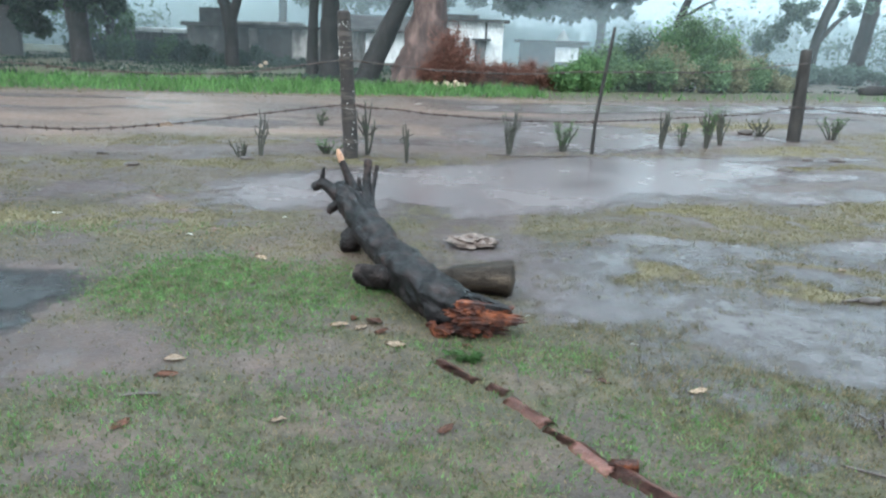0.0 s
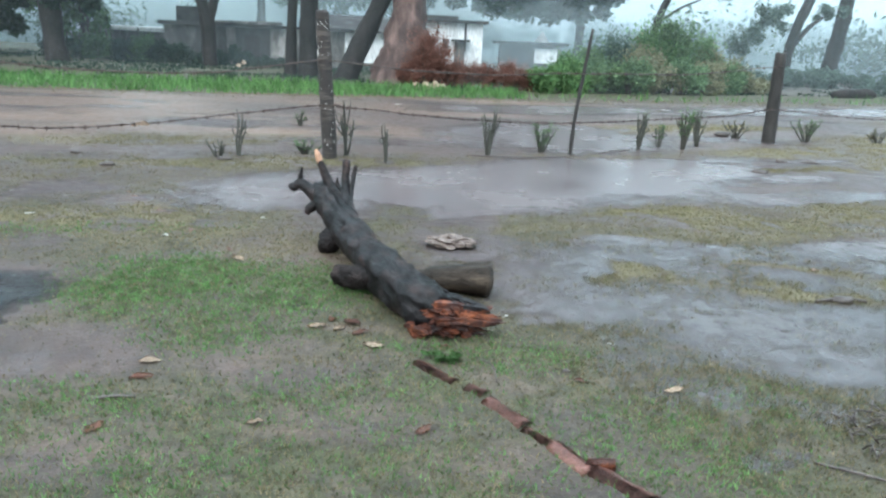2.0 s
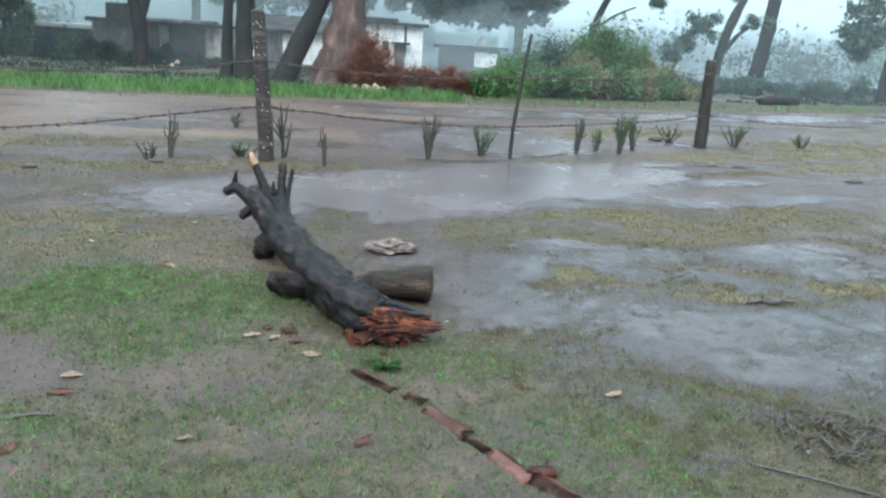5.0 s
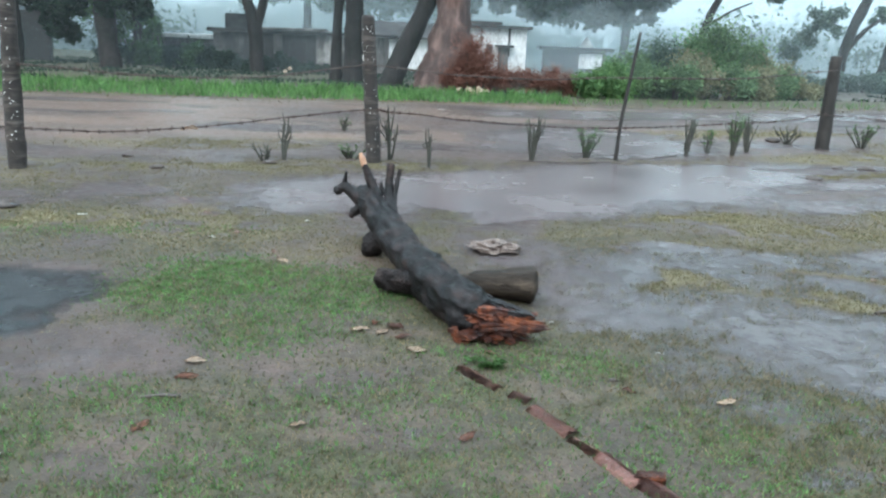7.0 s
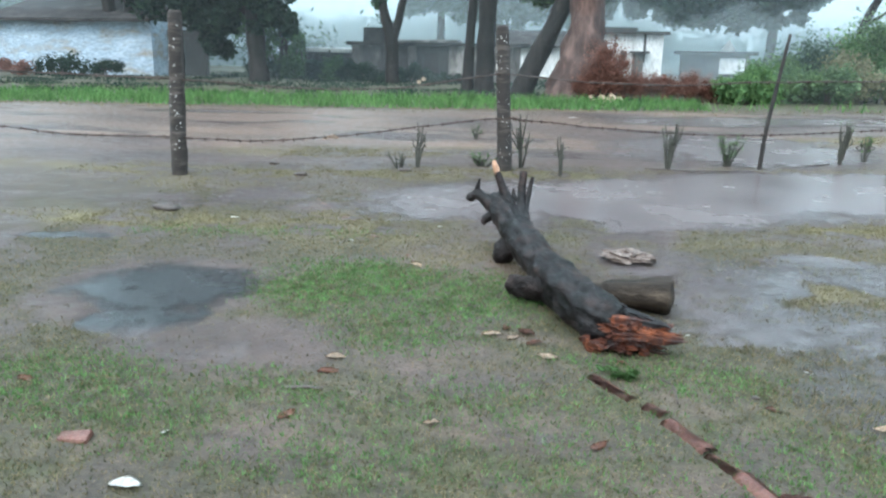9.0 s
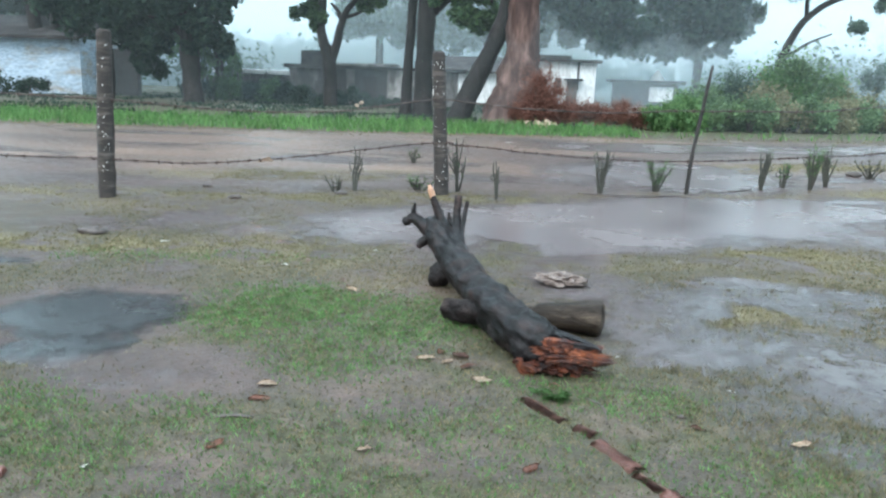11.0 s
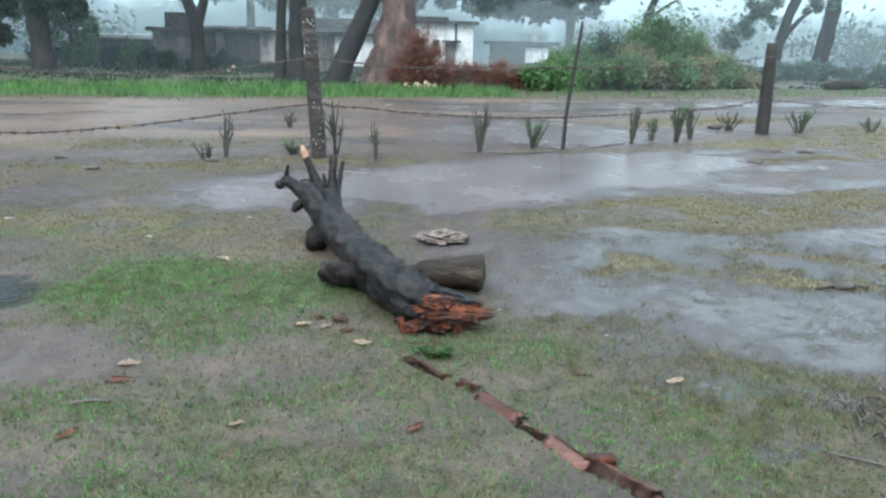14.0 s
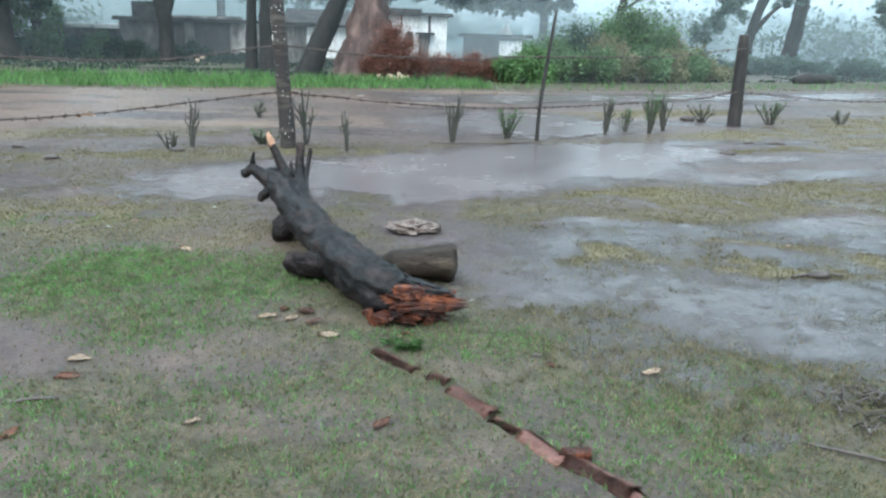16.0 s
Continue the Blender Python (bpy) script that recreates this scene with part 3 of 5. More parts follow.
def water_sheet(label):
    """One level sheet over the hollows; it keeps how deep and how silty the water is."""
    wx = stretch_axis((-5.0, 7.0), 0.06, (((-16, 24), 0.3),))[26:-26]
    wy = stretch_axis((1.6, 11.5), 0.06, (((1.6, 30), 0.25),))[26:-26]
    x, y = np.meshgrid(wx, wy)
    d = pool_depth(x, y)
    keep = d > 0.12
    faces = np.arange(x.size).reshape(x.shape)
    near = keep[:-1, :-1] | keep[:-1, 1:] | keep[1:, 1:] | keep[1:, :-1]
    q = np.stack([faces[:-1, :-1], faces[:-1, 1:], faces[1:, 1:], faces[1:, :-1]], -1)[near]
    used, q = np.unique(q, return_inverse=True)
    v = np.stack([x.ravel(), y.ravel(), np.full(x.size, WATER_LEVEL) + 0.03 * np.clip((np.hypot(x, y).ravel() - 14) / 20, 0, 1)], -1)[used]
    me = raw_mesh("water", v.tolist(), q.reshape(-1, 4).tolist(), WATER, True)
    silt = np.clip(1.05 - 1.2 * blob(x, y, -2.75, 3.85, 0.85, 0.75, 15, 0.2) - 1.0 * blob(x, y, -4.3, 4.8, 0.6, 0.3, 8, 0.3) - 0.55 * np.clip((6.1 - y) / 0.6, 0, 1) * np.clip((x - 0.4) / 0.8, 0, 1), 0, 1)
    for layer_name, values in (("depth", d), ("silt", silt)):
        me.attributes.new(layer_name, "FLOAT", "POINT").data.foreach_set("value", values.ravel()[used].astype(np.float32))
    tagged(new("water", me), label, "puddle", kind="structure")


water_sheet("shallow muddy rain puddles lying on the ground")

# ---- rain haze between the near and the far, put in as pale see-through sheets ----
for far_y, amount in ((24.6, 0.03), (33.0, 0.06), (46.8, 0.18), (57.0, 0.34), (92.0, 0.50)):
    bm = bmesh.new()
    # Added sheet, leaning back to catch the sky and pale what stands behind.
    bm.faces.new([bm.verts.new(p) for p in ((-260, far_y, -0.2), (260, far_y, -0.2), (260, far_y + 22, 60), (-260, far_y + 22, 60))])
    tagged(new("haze_sheet", solid("haze_sheet", bm, haze_material("haze_sheet", amount))), "thin pale blue sheet standing in for rain haze", "mist", kind="backdrop")

# ---- grass ----


def blades(name, material, label, count, field, area, length, width, seed, lean=0.7, swell=0.0):
    """Many single blades on the ground, thick where field is high."""
    r = np.random.default_rng(seed)
    x, y = r.uniform(area[0], area[1], count), area[2] + (area[3] - area[2]) * r.uniform(0, 1, count) ** 1.25
    ok = r.uniform(0, 1, count) < field(x, y)
    x, y = x[ok], y[ok]
    n = len(x)
    z = ground_height(x, y)
    h = r.uniform(length[0], length[1], n) * (1 - swell + 2 * swell * fbm(x * 1.3, y * 1.3, seed))
    w = r.uniform(width[0], width[1], n) * (0.9 + 0.1 * y)
    a, b = r.uniform(0, 2 * np.pi, n), r.uniform(0, 2 * np.pi, n)
    tip = r.uniform(0.15, lean, n) * h
    base = np.stack([x, y, z - 0.002], -1)
    s = np.stack([np.cos(a) * w / 2, np.sin(a) * w / 2, 0 * w], -1)
    t = np.stack([np.cos(b) * tip, np.sin(b) * tip, h * np.sqrt(np.maximum(1 - (tip / h) ** 2, 0.05))], -1)
    v = np.stack([base - s, base + s, base + t], 1).reshape(-1, 3)
    f = np.arange(3 * n).reshape(-1, 3)
    tagged(new(name, raw_mesh(name, v.tolist(), f.tolist(), material)), label, "grass", kind="stuff")


blades("turf_grass", TURF_LEAF, "short worn grass growing in wet mud", 900000, lambda x, y: 0.95 * turf_cover(x, y) * (pool_depth(x, y) < 0.66) * (0.35 + 0.65 * (fbm(x * 26, y * 26, 37, 2) > 0.46)), (-4.5, 6.0, 1.7, 10.5), (0.008, 0.024), (0.004, 0.0075), 31, 0.97)
blades("yellow_grass", OLIVE_TURF, "yellowed short grass between the puddles", 420000, lambda x, y: 0.9 * yellowed(x, y) * (pool_depth(x, y) < 0.62), (-6.5, 12.0, 4.0, 16.0), (0.010, 0.03), (0.005, 0.009), 38, 0.97)
blades("fresh_grass", FRESH_LEAF, "fresh bright green grass patch", 260000, lambda x, y: 0.95 * fresh_green(x, y) * (0.3 + 0.7 * (fbm(x * 22, y * 22, 39, 2) > 0.46)), (-3.8, 1.8, 2.0, 5.8), (0.012, 0.032), (0.0045, 0.008), 32, 0.9)
blades("grass_litter", STRAW_LEAF, "dead straw-coloured grass bits on mud", 90000, lambda x, y: (0.10 + 0.35 * turf_cover(x, y)) * (pool_depth(x, y) < 0.5), (-4.5, 6.0, 1.7, 9.5), (0.008, 0.022), (0.002, 0.005), 33, 0.97)
blades("drowned_grass", TURF_LEAF, "thin grass poking out of rain water", 230000, lambda x, y: 0.4 * np.clip((fbm(x * 3.5, y * 3.5, 61) - 0.46) * 8, 0, 1) * (fbm(x * 20, y * 20, 63, 2) > 0.5) * (pool_depth(x, y) > 0.25) * (x > 0.6) * (y < 5.9), (0.6, 4.2, 1.8, 5.9), (0.022, 0.044), (0.003, 0.006), 34, 0.9)


def verge_field(x, y):
    d = across(x, y)
    edge = 0.8 * (fbm(x * 0.8, y * 0.8, 41) - 0.5)
    left = (d + edge > 0) * (d + edge < 4.4 - 0.16 * np.maximum(x + 3, 0)) * (x < 2.8)
    right = (d + edge > 0.0) * (d < 1.6) * (x >= 2.8)
    return 0.95 * left + 0.10 * right


blades("verge_grass", VERGE_LEAF, "lush bright green grass along the road", 110000, verge_field, (-20, 30, 12, 32), (0.10, 0.36), (0.008, 0.015), 35, 0.8, 0.5)
blades("verge_edge_grass", OLIVE_TURF, "short pale grass where the verge meets the track", 90000, lambda x, y: 0.8 * np.exp(-((across(x, y) + 0.2 + 0.7 * (fbm(x * 0.8, y * 0.8, 47) - 0.5)) / 0.55) ** 2), (-20, 30, 12, 34), (0.02, 0.06), (0.010, 0.016), 45, 0.9)
blades("meadow_grass", TREE_LEAF, "low dark weeds behind the verge", 70000, lambda x, y: (across(x, y) > 3.8) * (fbm(x * 0.7, y * 0.7, 44) > 0.50) * 0.8, (-26, 40, 18, 40), (0.05, 0.16), (0.014, 0.024), 36)

# ---- the fallen log ----
log = thing("fallen_log", "dark wet fallen tree trunk with torn orange end", "log", at=(0, 0, 0))
bm = bmesh.new()
tube(bm, ((-0.80, 5.56, 0.318, 0.090), (-0.79, 5.54, 0.316, 0.104), (-0.765, 5.48, 0.305, 0.108), (-0.675, 5.26, 0.272, 0.106), (-0.56, 4.97, 0.226, 0.112), (-0.470, 4.75, 0.200, 0.117), (-0.37, 4.50, 0.172, 0.113), (-0.29, 4.29, 0.158, 0.126), (-0.20, 4.08, 0.146, 0.128), (-0.10, 3.90, 0.138, 0.126), (0.0, 3.71, 0.132, 0.128), (0.07, 3.63, 0.128, 0.116), (0.12, 3.60, 0.124, 0.085)), 48, 12, 0.22, 4.8, 2)
for v in bm.verts:
    v.co.z += 0.006 * noise.noise(v.co * 30)
part("trunk", bm, BARK_WET, log)


def limb(name, pts, material, label="", rough=0.25, sides=12, parent=None):
    b = bmesh.new()
    tube(b, pts, sides, 5, rough, 7.0, pts[0][0] * 9)
    return part(name, b, material, parent or log, label)


limb("side_stub", ((-0.20, 4.11, 0.140, 0.095), (-0.29, 4.12, 0.128, 0.078), (-0.38, 4.15, 0.112, 0.068), (-0.45, 4.18, 0.100, 0.066), (-0.515, 4.21, 0.092, 0.064), (-0.525, 4.214, 0.091, 0.054)), LOG_STUB, "thick sawn-off side branch", 0.32, 20)
limb("lower_stub", ((-0.54, 4.96, 0.19, 0.085), (-0.63, 4.98, 0.11, 0.085), (-0.70, 4.98, 0.055, 0.072), (-0.74, 4.98, 0.045, 0.035)), LOG_STUB, "stub propping the trunk off the ground")
fork = limb("forked_branch", ((-0.79, 5.45, 0.31, 0.075), (-0.88, 5.50, 0.35, 0.05), (-0.95, 5.52, 0.39, 0.042), (-1.00, 5.53, 0.375, 0.030)), BARK_WET, "knobbly forked branch")
limb("twig", ((-0.95, 5.52, 0.39, 0.026), (-0.96, 5.53, 0.44, 0.020), (-0.945, 5.52, 0.52, 0.008)), BARK_WET, parent=fork, sides=8)
limb("knob", ((-0.99, 5.53, 0.37, 0.03), (-1.03, 5.53, 0.36, 0.032), (-1.05, 5.53, 0.355, 0.012)), BARK_WET, parent=fork, sides=8)
limb("knob", ((-0.82, 5.40, 0.26, 0.045), (-0.87, 5.38, 0.22, 0.034), (-0.885, 5.37, 0.185, 0.016)), BARK_WET, parent=log, sides=8)
snag = limb("snapped_branch", ((-0.70, 5.42, 0.34, 0.050), (-0.745, 5.48, 0.44, 0.034), (-0.79, 5.50, 0.53, 0.028), (-0.81, 5.51, 0.575, 0.026)), BARK_WET)
limb("torn_tip", ((-0.806, 5.509, 0.565, 0.0265), (-0.825, 5.515, 0.62, 0.025), (-0.84, 5.52, 0.665, 0.012)), CUT_PALE, "pale torn wood", parent=snag, sides=9)
limb("upright_branch", ((-0.56, 5.16, 0.28, 0.05), (-0.585, 5.28, 0.38, 0.036), (-0.595, 5.36, 0.50, 0.034), (-0.59, 5.40, 0.61, 0.028)), BARK_WET)
limb("upright_branch", ((-0.53, 5.12, 0.27, 0.035), (-0.545, 5.26, 0.36, 0.020), (-0.535, 5.34, 0.48, 0.017), (-0.52, 5.38, 0.575, 0.014)), BARK_WET)
limb("twig", ((-0.60, 5.32, 0.38, 0.022), (-0.65, 5.36, 0.42, 0.018), (-0.66, 5.38, 0.48, 0.010)), BARK_WET, sides=8)

# torn end: long splinters that follow the grain, and a bark lip above them
random.seed(7)


def splinter(b, root, way, length, width, thick):
    way = Vector(way).normalized()
    u = way.cross(Vector((0, 0, 1))).normalized()
    v = u.cross(way)
    rings = []
    for k, (at, s) in enumerate(((0, 1.0), (0.45, 0.95), (0.8, 0.6), (1.0, 0.12))):
        c = Vector(root) + way * length * at + u * random.uniform(-0.01, 0.01) + v * random.uniform(-0.008, 0.008)
        rings.append([b.verts.new(c + u * width * s * i * random.uniform(0.7, 1.2) + v * thick * s * j * random.uniform(0.7, 1.2)) for i, j in ((1, 1), (-1, 1), (-1, -1), (1, -1))])
    for p, q in zip(rings, rings[1:]):
        for s in range(4):
            b.faces.new((p[s], p[(s + 1) % 4], q[(s + 1) % 4], q[s]))
    b.faces.new(rings[-1])
    b.faces.new(rings[0][::-1])


core = part("torn_wood", lump(0.082, (2.0, 0.80, 0.80), 0.55, 5, 4.4, 4), HEART, log, "torn orange-brown splintered heartwood", False)
core.location = (0.19, 3.56, 0.105)


def torn_piece(*shape):
    b = bmesh.new()
    splinter(b, *shape)
    bmesh.ops.translate(b, verts=list(b.verts), vec=-core.location)
    return part("splinter", b, HEART, core, "", False)


for k in range(30):
    a, rr = random.uniform(0, 2 * math.pi), 0.078 * math.sqrt(random.random())
    side, up = math.cos(a) * rr, math.sin(a) * rr * 0.9
    long = random.uniform(0.10, 0.20) + 0.12 * max(0, 0.6 - abs(side + 0.02) / 0.12) * random.random()
    torn_piece((0.05 + 0.03 * random.random() - side * 0.45, 3.57 + side * 0.9, 0.108 + up), (1.0, -0.04 + random.uniform(-0.10, 0.10), random.uniform(-0.14, 0.0)), long + 0.15, random.uniform(0.020, 0.046), random.uniform(0.010, 0.022))
for k in range(18):
    torn_piece((-0.06 + 0.018 * k, 3.52 + random.uniform(-0.02, 0.02), 0.040 + random.uniform(-0.02, 0.03)), (0.8, -0.6 + random.uniform(-0.4, 0.4), random.uniform(-0.3, 0.1)), random.uniform(0.04, 0.10), random.uniform(0.018, 0.034), random.uniform(0.008, 0.016))
for k in range(20):
    bm = bmesh.new()
    splinter(bm, (-0.03 + 0.014 * k, 3.69 - 0.007 * k, 0.226 - 0.003 * k + random.uniform(-0.008, 0.008)), (1.0, -0.12 + random.uniform(-0.15, 0.12), -0.16), random.uniform(0.12, 0.22), random.uniform(0.020, 0.042), 0.011)
    part("bark_strip", bm, BARK_WET, log, "ragged strip of bark", smooth=False)

# ---- the block of wood and the pale stone beside it ----
block = thing("wood_block", "short weathered grey-brown log piece on mud", "wood block")
bm = bmesh.new()
tube(bm, ((0.03, 4.24, 0.085, 0.060), (0.08, 4.24, 0.086, 0.078), (0.20, 4.235, 0.090, 0.086), (0.34, 4.215, 0.106, 0.108), (0.405, 4.21, 0.110, 0.118), (0.428, 4.208, 0.110, 0.108), (0.440, 4.207, 0.110, 0.080), (0.444, 4.207, 0.110, 0.040)), 28, 8, 0.10, 4.0, 5)
for v in bm.verts:
    v.co.z = min(v.co.z, 0.160 + 0.13 * (v.co.x - 0.05) + 0.01 * noise.noise(v.co * 14))
part("body", bm, BLOCK, block)
limb("stub", ((0.07, 4.25, 0.09, 0.045), (0.02, 4.26, 0.10, 0.034), (-0.03, 4.27, 0.115, 0.016)), BLOCK, parent=block, sides=8)

bm = lump(0.17, (1.0, 0.62, 0.30), 0.55, 4.0, 3.2, 4)
for v in bm.verts:
    v.co.z = max(v.co.z, -0.012) + 0.02
me = solid("flat_stone", bm, STONE, False)
ob = tagged(new("flat_stone", me), "pale flaky flat stone lying in a puddle", "stone")
ob.location = (0.215, 5.30, 0.005)

# ---- clods and stones ----
for px, py, r, seed in ((-3.53, 7.99, 0.07, 1), (-4.2, 8.68, 0.05, 2), (5.68, 13.84, 0.13, 3), (5.8, 10.72, 0.10, 4), (5.32, 10.6, 0.08, 5), (4.52, 9.56, 0.09, 6), (-2.42, 8.66, 0.07, 7), (0.72, 3.15, 0.018, 8), (-3.95, 5.85, 0.10, 9), (2.75, 4.35, 0.06, 11), (7.0, 9.7, 0.1, 12)):
    ob = tagged(new("clod", solid("clod", lump(r, (1.2, 0.8, 0.45), 0.5, seed, 3.0, 2), TWIG)), "dark lump of wet earth", "clod", "scattered clods")
    ob.location = (px, py, float(ground_height(np.array([px]), np.array([py]))[0]) + r * 0.2)

# ---- leaves and scraps on the ground ----


def leaf_mesh(name, material, length, width, seed):
    """A curled leaf with a midrib, thick enough to cast an edge."""
    rnd = random.Random(seed)
    bm = bmesh.new()
    rows = []
    for k in range(7):
        u = k / 6
        w = width * math.sin(math.pi * (0.06 + 0.9 * u)) ** 0.8 * rnd.uniform(0.8, 1.15)
        z = 0.010 + 0.022 * math.sin(u * 3.0 + seed) * u
        rows.append([bm.verts.new((length * (u - 0.5), s * w, 0.5 * z + 0.22 * abs(s) * w + rnd.uniform(-0.004, 0.004))) for s in (-1, -0.5, 0, 0.5, 1)])
    for a, b in zip(rows, rows[1:]):
        for s in range(4):
            bm.faces.new((a[s], b[s], b[s + 1], a[s + 1]))
    extra = bmesh.ops.solidify(bm, geom=list(bm.faces), thickness=0.0015)
    return solid(name, bm, material)


LEAVES = [(-1.55, 1.88, 0.13, 1, 5), (-1.24, 3.10, 0.115, 0, 20), (-1.24, 4.73, 0.13, 0, -20), (-0.42, 3.57, 0.10, 0, 60), (-0.22, 3.35, 0.12, 0, -15), (1.19, 2.99, 0.10, 2, 10), (-0.54, 3.58, 0.11, 2, 5),
          (-1.92, 5.23, 0.06, 1, 0), (-1.34, 5.90, 0.065, 1, 30), (1.03, 3.52, 0.045, 1, 0), (-3.19, 5.74, 0.09, 1, 15), (-0.73, 17.5, 0.22, 1, 0), (-0.63, 2.56, 0.075, 2, 10), (-2.6, 4.05, 0.05, 1, 80),
          (0.77, 3.04, 0.07, 3, 0), (-1.22, 2.94, 0.11, 3, 25), (-1.23, 2.49, 0.10, 3, 70), (0.04, 2.55, 0.085, 3, 40), (-0.36, 3.64, 0.13, 3, -40), (-0.30, 3.50, 0.10, 3, 30), (-0.47, 3.70, 0.09, 3, 80), (-2.5, 2.5, 0.09, 3, 0), (1.86, 2.50, 0.05, 1, 50), (2.05, 3.9, 0.05, 1, 10), (-1.62, 2.22, 0.035, 1, 10), (0.50, 3.85, 0.03, 1, 10), (2.9, 5.0, 0.08, 2, 20), (0.15, 3.38, 0.07, 3, 0)]
for k, (px, py, size, tone, turn) in enumerate(LEAVES):
    label, mat = (("pale fallen leaf on wet turf", DEAD_LEAF), ("small white scrap on mud", WHITE_BIT), ("dry tan fallen leaf on wet turf", DEAD_LEAF), ("wet red-brown fallen leaf", RED_LEAF))[tone]
    kind_name = "scrap" if tone == 1 else "fallen_leaf"
    ob = tagged(new(kind_name, leaf_mesh(kind_name, mat, size * 0.95, size * 0.25, k)), label, "scrap" if tone == 1 else "leaf", "scraps" if tone == 1 else "fallen leaves")
    ob.matrix_world = pose(px, py, float(ground_height(np.array([px]), np.array([py]))[0]) + 0.002, 0, 0, turn)

shard = tagged(new("brick_shard", solid("brick_shard", box(bmesh.new(), -0.06, 0.06, -0.035, 0.035, -0.03, 0.022, 0.012, 0.004), BRICK, False)), "broken orange brick shard half sunk in turf", "brick")
shard.matrix_world = pose(-1.94, 2.12, 0.006, 6, -4, 10)

# ---- twigs ----


def ground_stick(name, pts, r, label):
    bm = bmesh.new()
    tube(bm, [(x, y, float(ground_height(np.array([x]), np.array([y]))[0]) + r * 0.7 + dz, r) for x, y, dz in pts], 7, 4, 0.2, 30, 1)
    return tagged(new(name, solid(name, bm, TWIG)), label, "twig", "fallen twigs")


ground_stick("twig", ((-1.32, 2.70, 0), (-1.25, 2.72, 0.006), (-1.17, 2.74, 0)), 0.008, "short dark twig on the turf")
ground_stick("twig", ((1.55, 2.42, 0), (1.72, 2.30, 0.01), (1.95, 2.20, 0)), 0.006, "thin dark twig in shallow water")
ground_stick("twig", ((0.30, 3.22, 0.012), (0.36, 3.12, 0.02), (0.37, 2.98, 0.0)), 0.004, "thin curved twig on turf")
ground_stick("twig", ((2.55, 4.32, 0), (2.72, 4.36, 0.01), (2.9, 4.35, 0)), 0.012, "dark stick on the mud")
ground_stick("twig", ((0.55, 9.85, 0.0), (1.4, 9.9, 0.02), (2.2, 10.4, 0.0), (3.2, 11.25, 0.02)), 0.010, "long fallen branch along the fence")

sprig = thing("leafy_sprig", "small broken sprig of fresh green leaves", "sprig")
for k in range(16):
    lf = part("leaf", leaf_mesh("leaf", FRESH_LEAF, 0.075, 0.013, 40 + k), FRESH_LEAF, sprig)
    lf.matrix_basis = pose(0.10 + random.uniform(-0.09, 0.10), 3.22 + random.uniform(-0.05, 0.05), 0.012 + 0.002 * k, random.uniform(-20, 20), random.uniform(-15, 15), random.uniform(-50, 50))

# ---- heap of brown brush at the water's edge ----
brush = thing("brush_heap", "small heap of wet brown twigs and leaves", "brush")
random.seed(21)
for k in range(90):
    a, rr = random.uniform(0, 6.28), 0.22 * math.sqrt(random.random())
    x, y, d = 2.02 + rr * math.cos(a) * 1.3, 2.62 + rr * math.sin(a), random.uniform(0, 6.28)
    l = random.uniform(0.05, 0.14)
    bm = bmesh.new()
    tube(bm, ((x, y, 0.01, 0.004), (x + l * 0.5 * math.cos(d), y + l * 0.5 * math.sin(d), 0.02 + random.random() * 0.04, 0.004), (x + l * math.cos(d), y + l * math.sin(d), 0.01 + random.random() * 0.03, 0.002)), 5, 2)
    part("twig", bm, TWIG, brush)

# ---- half-buried clay edging ----
edging = thing("tile_edging", "line of half-buried red clay half-round tiles", "edging")
random.seed(11)
turn = -52.6  # the row runs aslant across the yard


def half_tile(seed):
    """A worn half-round ridge tile, open below, chipped at the ends."""
    bm = bmesh.new()
    rnd = random.Random(seed)
    rows = []
    for k in range(9):
        u = k / 8
        r = 0.045 + 0.006 * u + 0.003 * math.sin(7 * u + seed)
        cut = rnd.uniform(-0.012, 0.012) if k in (0, 8) else 0
        rows.append([bm.verts.new((0.30 * (u - 0.5) + cut * math.sin(3 * a), -r * math.cos(math.pi * a / 6), 0.75 * r * math.sin(math.pi * a / 6) + 0.004 * noise.noise(Vector((u * 5, a, seed))))) for a in range(7)])
    for p, q in zip(rows, rows[1:]):
        for k in range(6):
            bm.faces.new((p[k], q[k], q[k + 1], p[k + 1]))
    bmesh.ops.solidify(bm, geom=list(bm.faces), thickness=0.009)
    return solid("clay_tile", bm, BRICK)


tile_meshes = [half_tile(k) for k in range(4)]


def lay_tile(x, y, size, sunk, roll, skew, k):
    z = float(ground_height(np.array([x]), np.array([y]))[0])
    ob = part("clay_tile", tile_meshes[k % 4], BRICK, edging)
    ob.matrix_basis = pose(x, y, max(z, -0.004) - sunk - 0.004, roll, random.uniform(1.0, 4.0), turn + skew) @ Matrix.Diagonal((size / 0.30, random.uniform(0.85, 1.1), random.uniform(0.85, 1.1), 1))


for k, row in enumerate(((0.09, 3.08, 0.27, 0.020, -10, 6), (0.275, 2.905, 0.10, 0.022, -14, 14), (0.385, 2.715, 0.25, 0.018, 8, -3), (0.505, 2.53, 0.17, 0.022, -10, 5), (0.605, 2.39, 0.22, 0.015, -6, -6), (0.755, 2.22, 0.26, 0.015, -4, 3), (0.90, 2.04, 0.24, 0.022, -5, 0), (1.04, 1.87, 0.26, 0.022, 4, 4))):
    lay_tile(*row, k)
for k in range(11):
    u = k / 10
    if k not in (2, 5, 8):
        lay_tile(-2.78 + 1.42 * u + random.uniform(-0.02, 0.02), 6.75 - 1.86 * u, random.uniform(0.10, 0.22), random.uniform(0.029, 0.034), random.uniform(-10, 10), random.uniform(-12, 12), k)
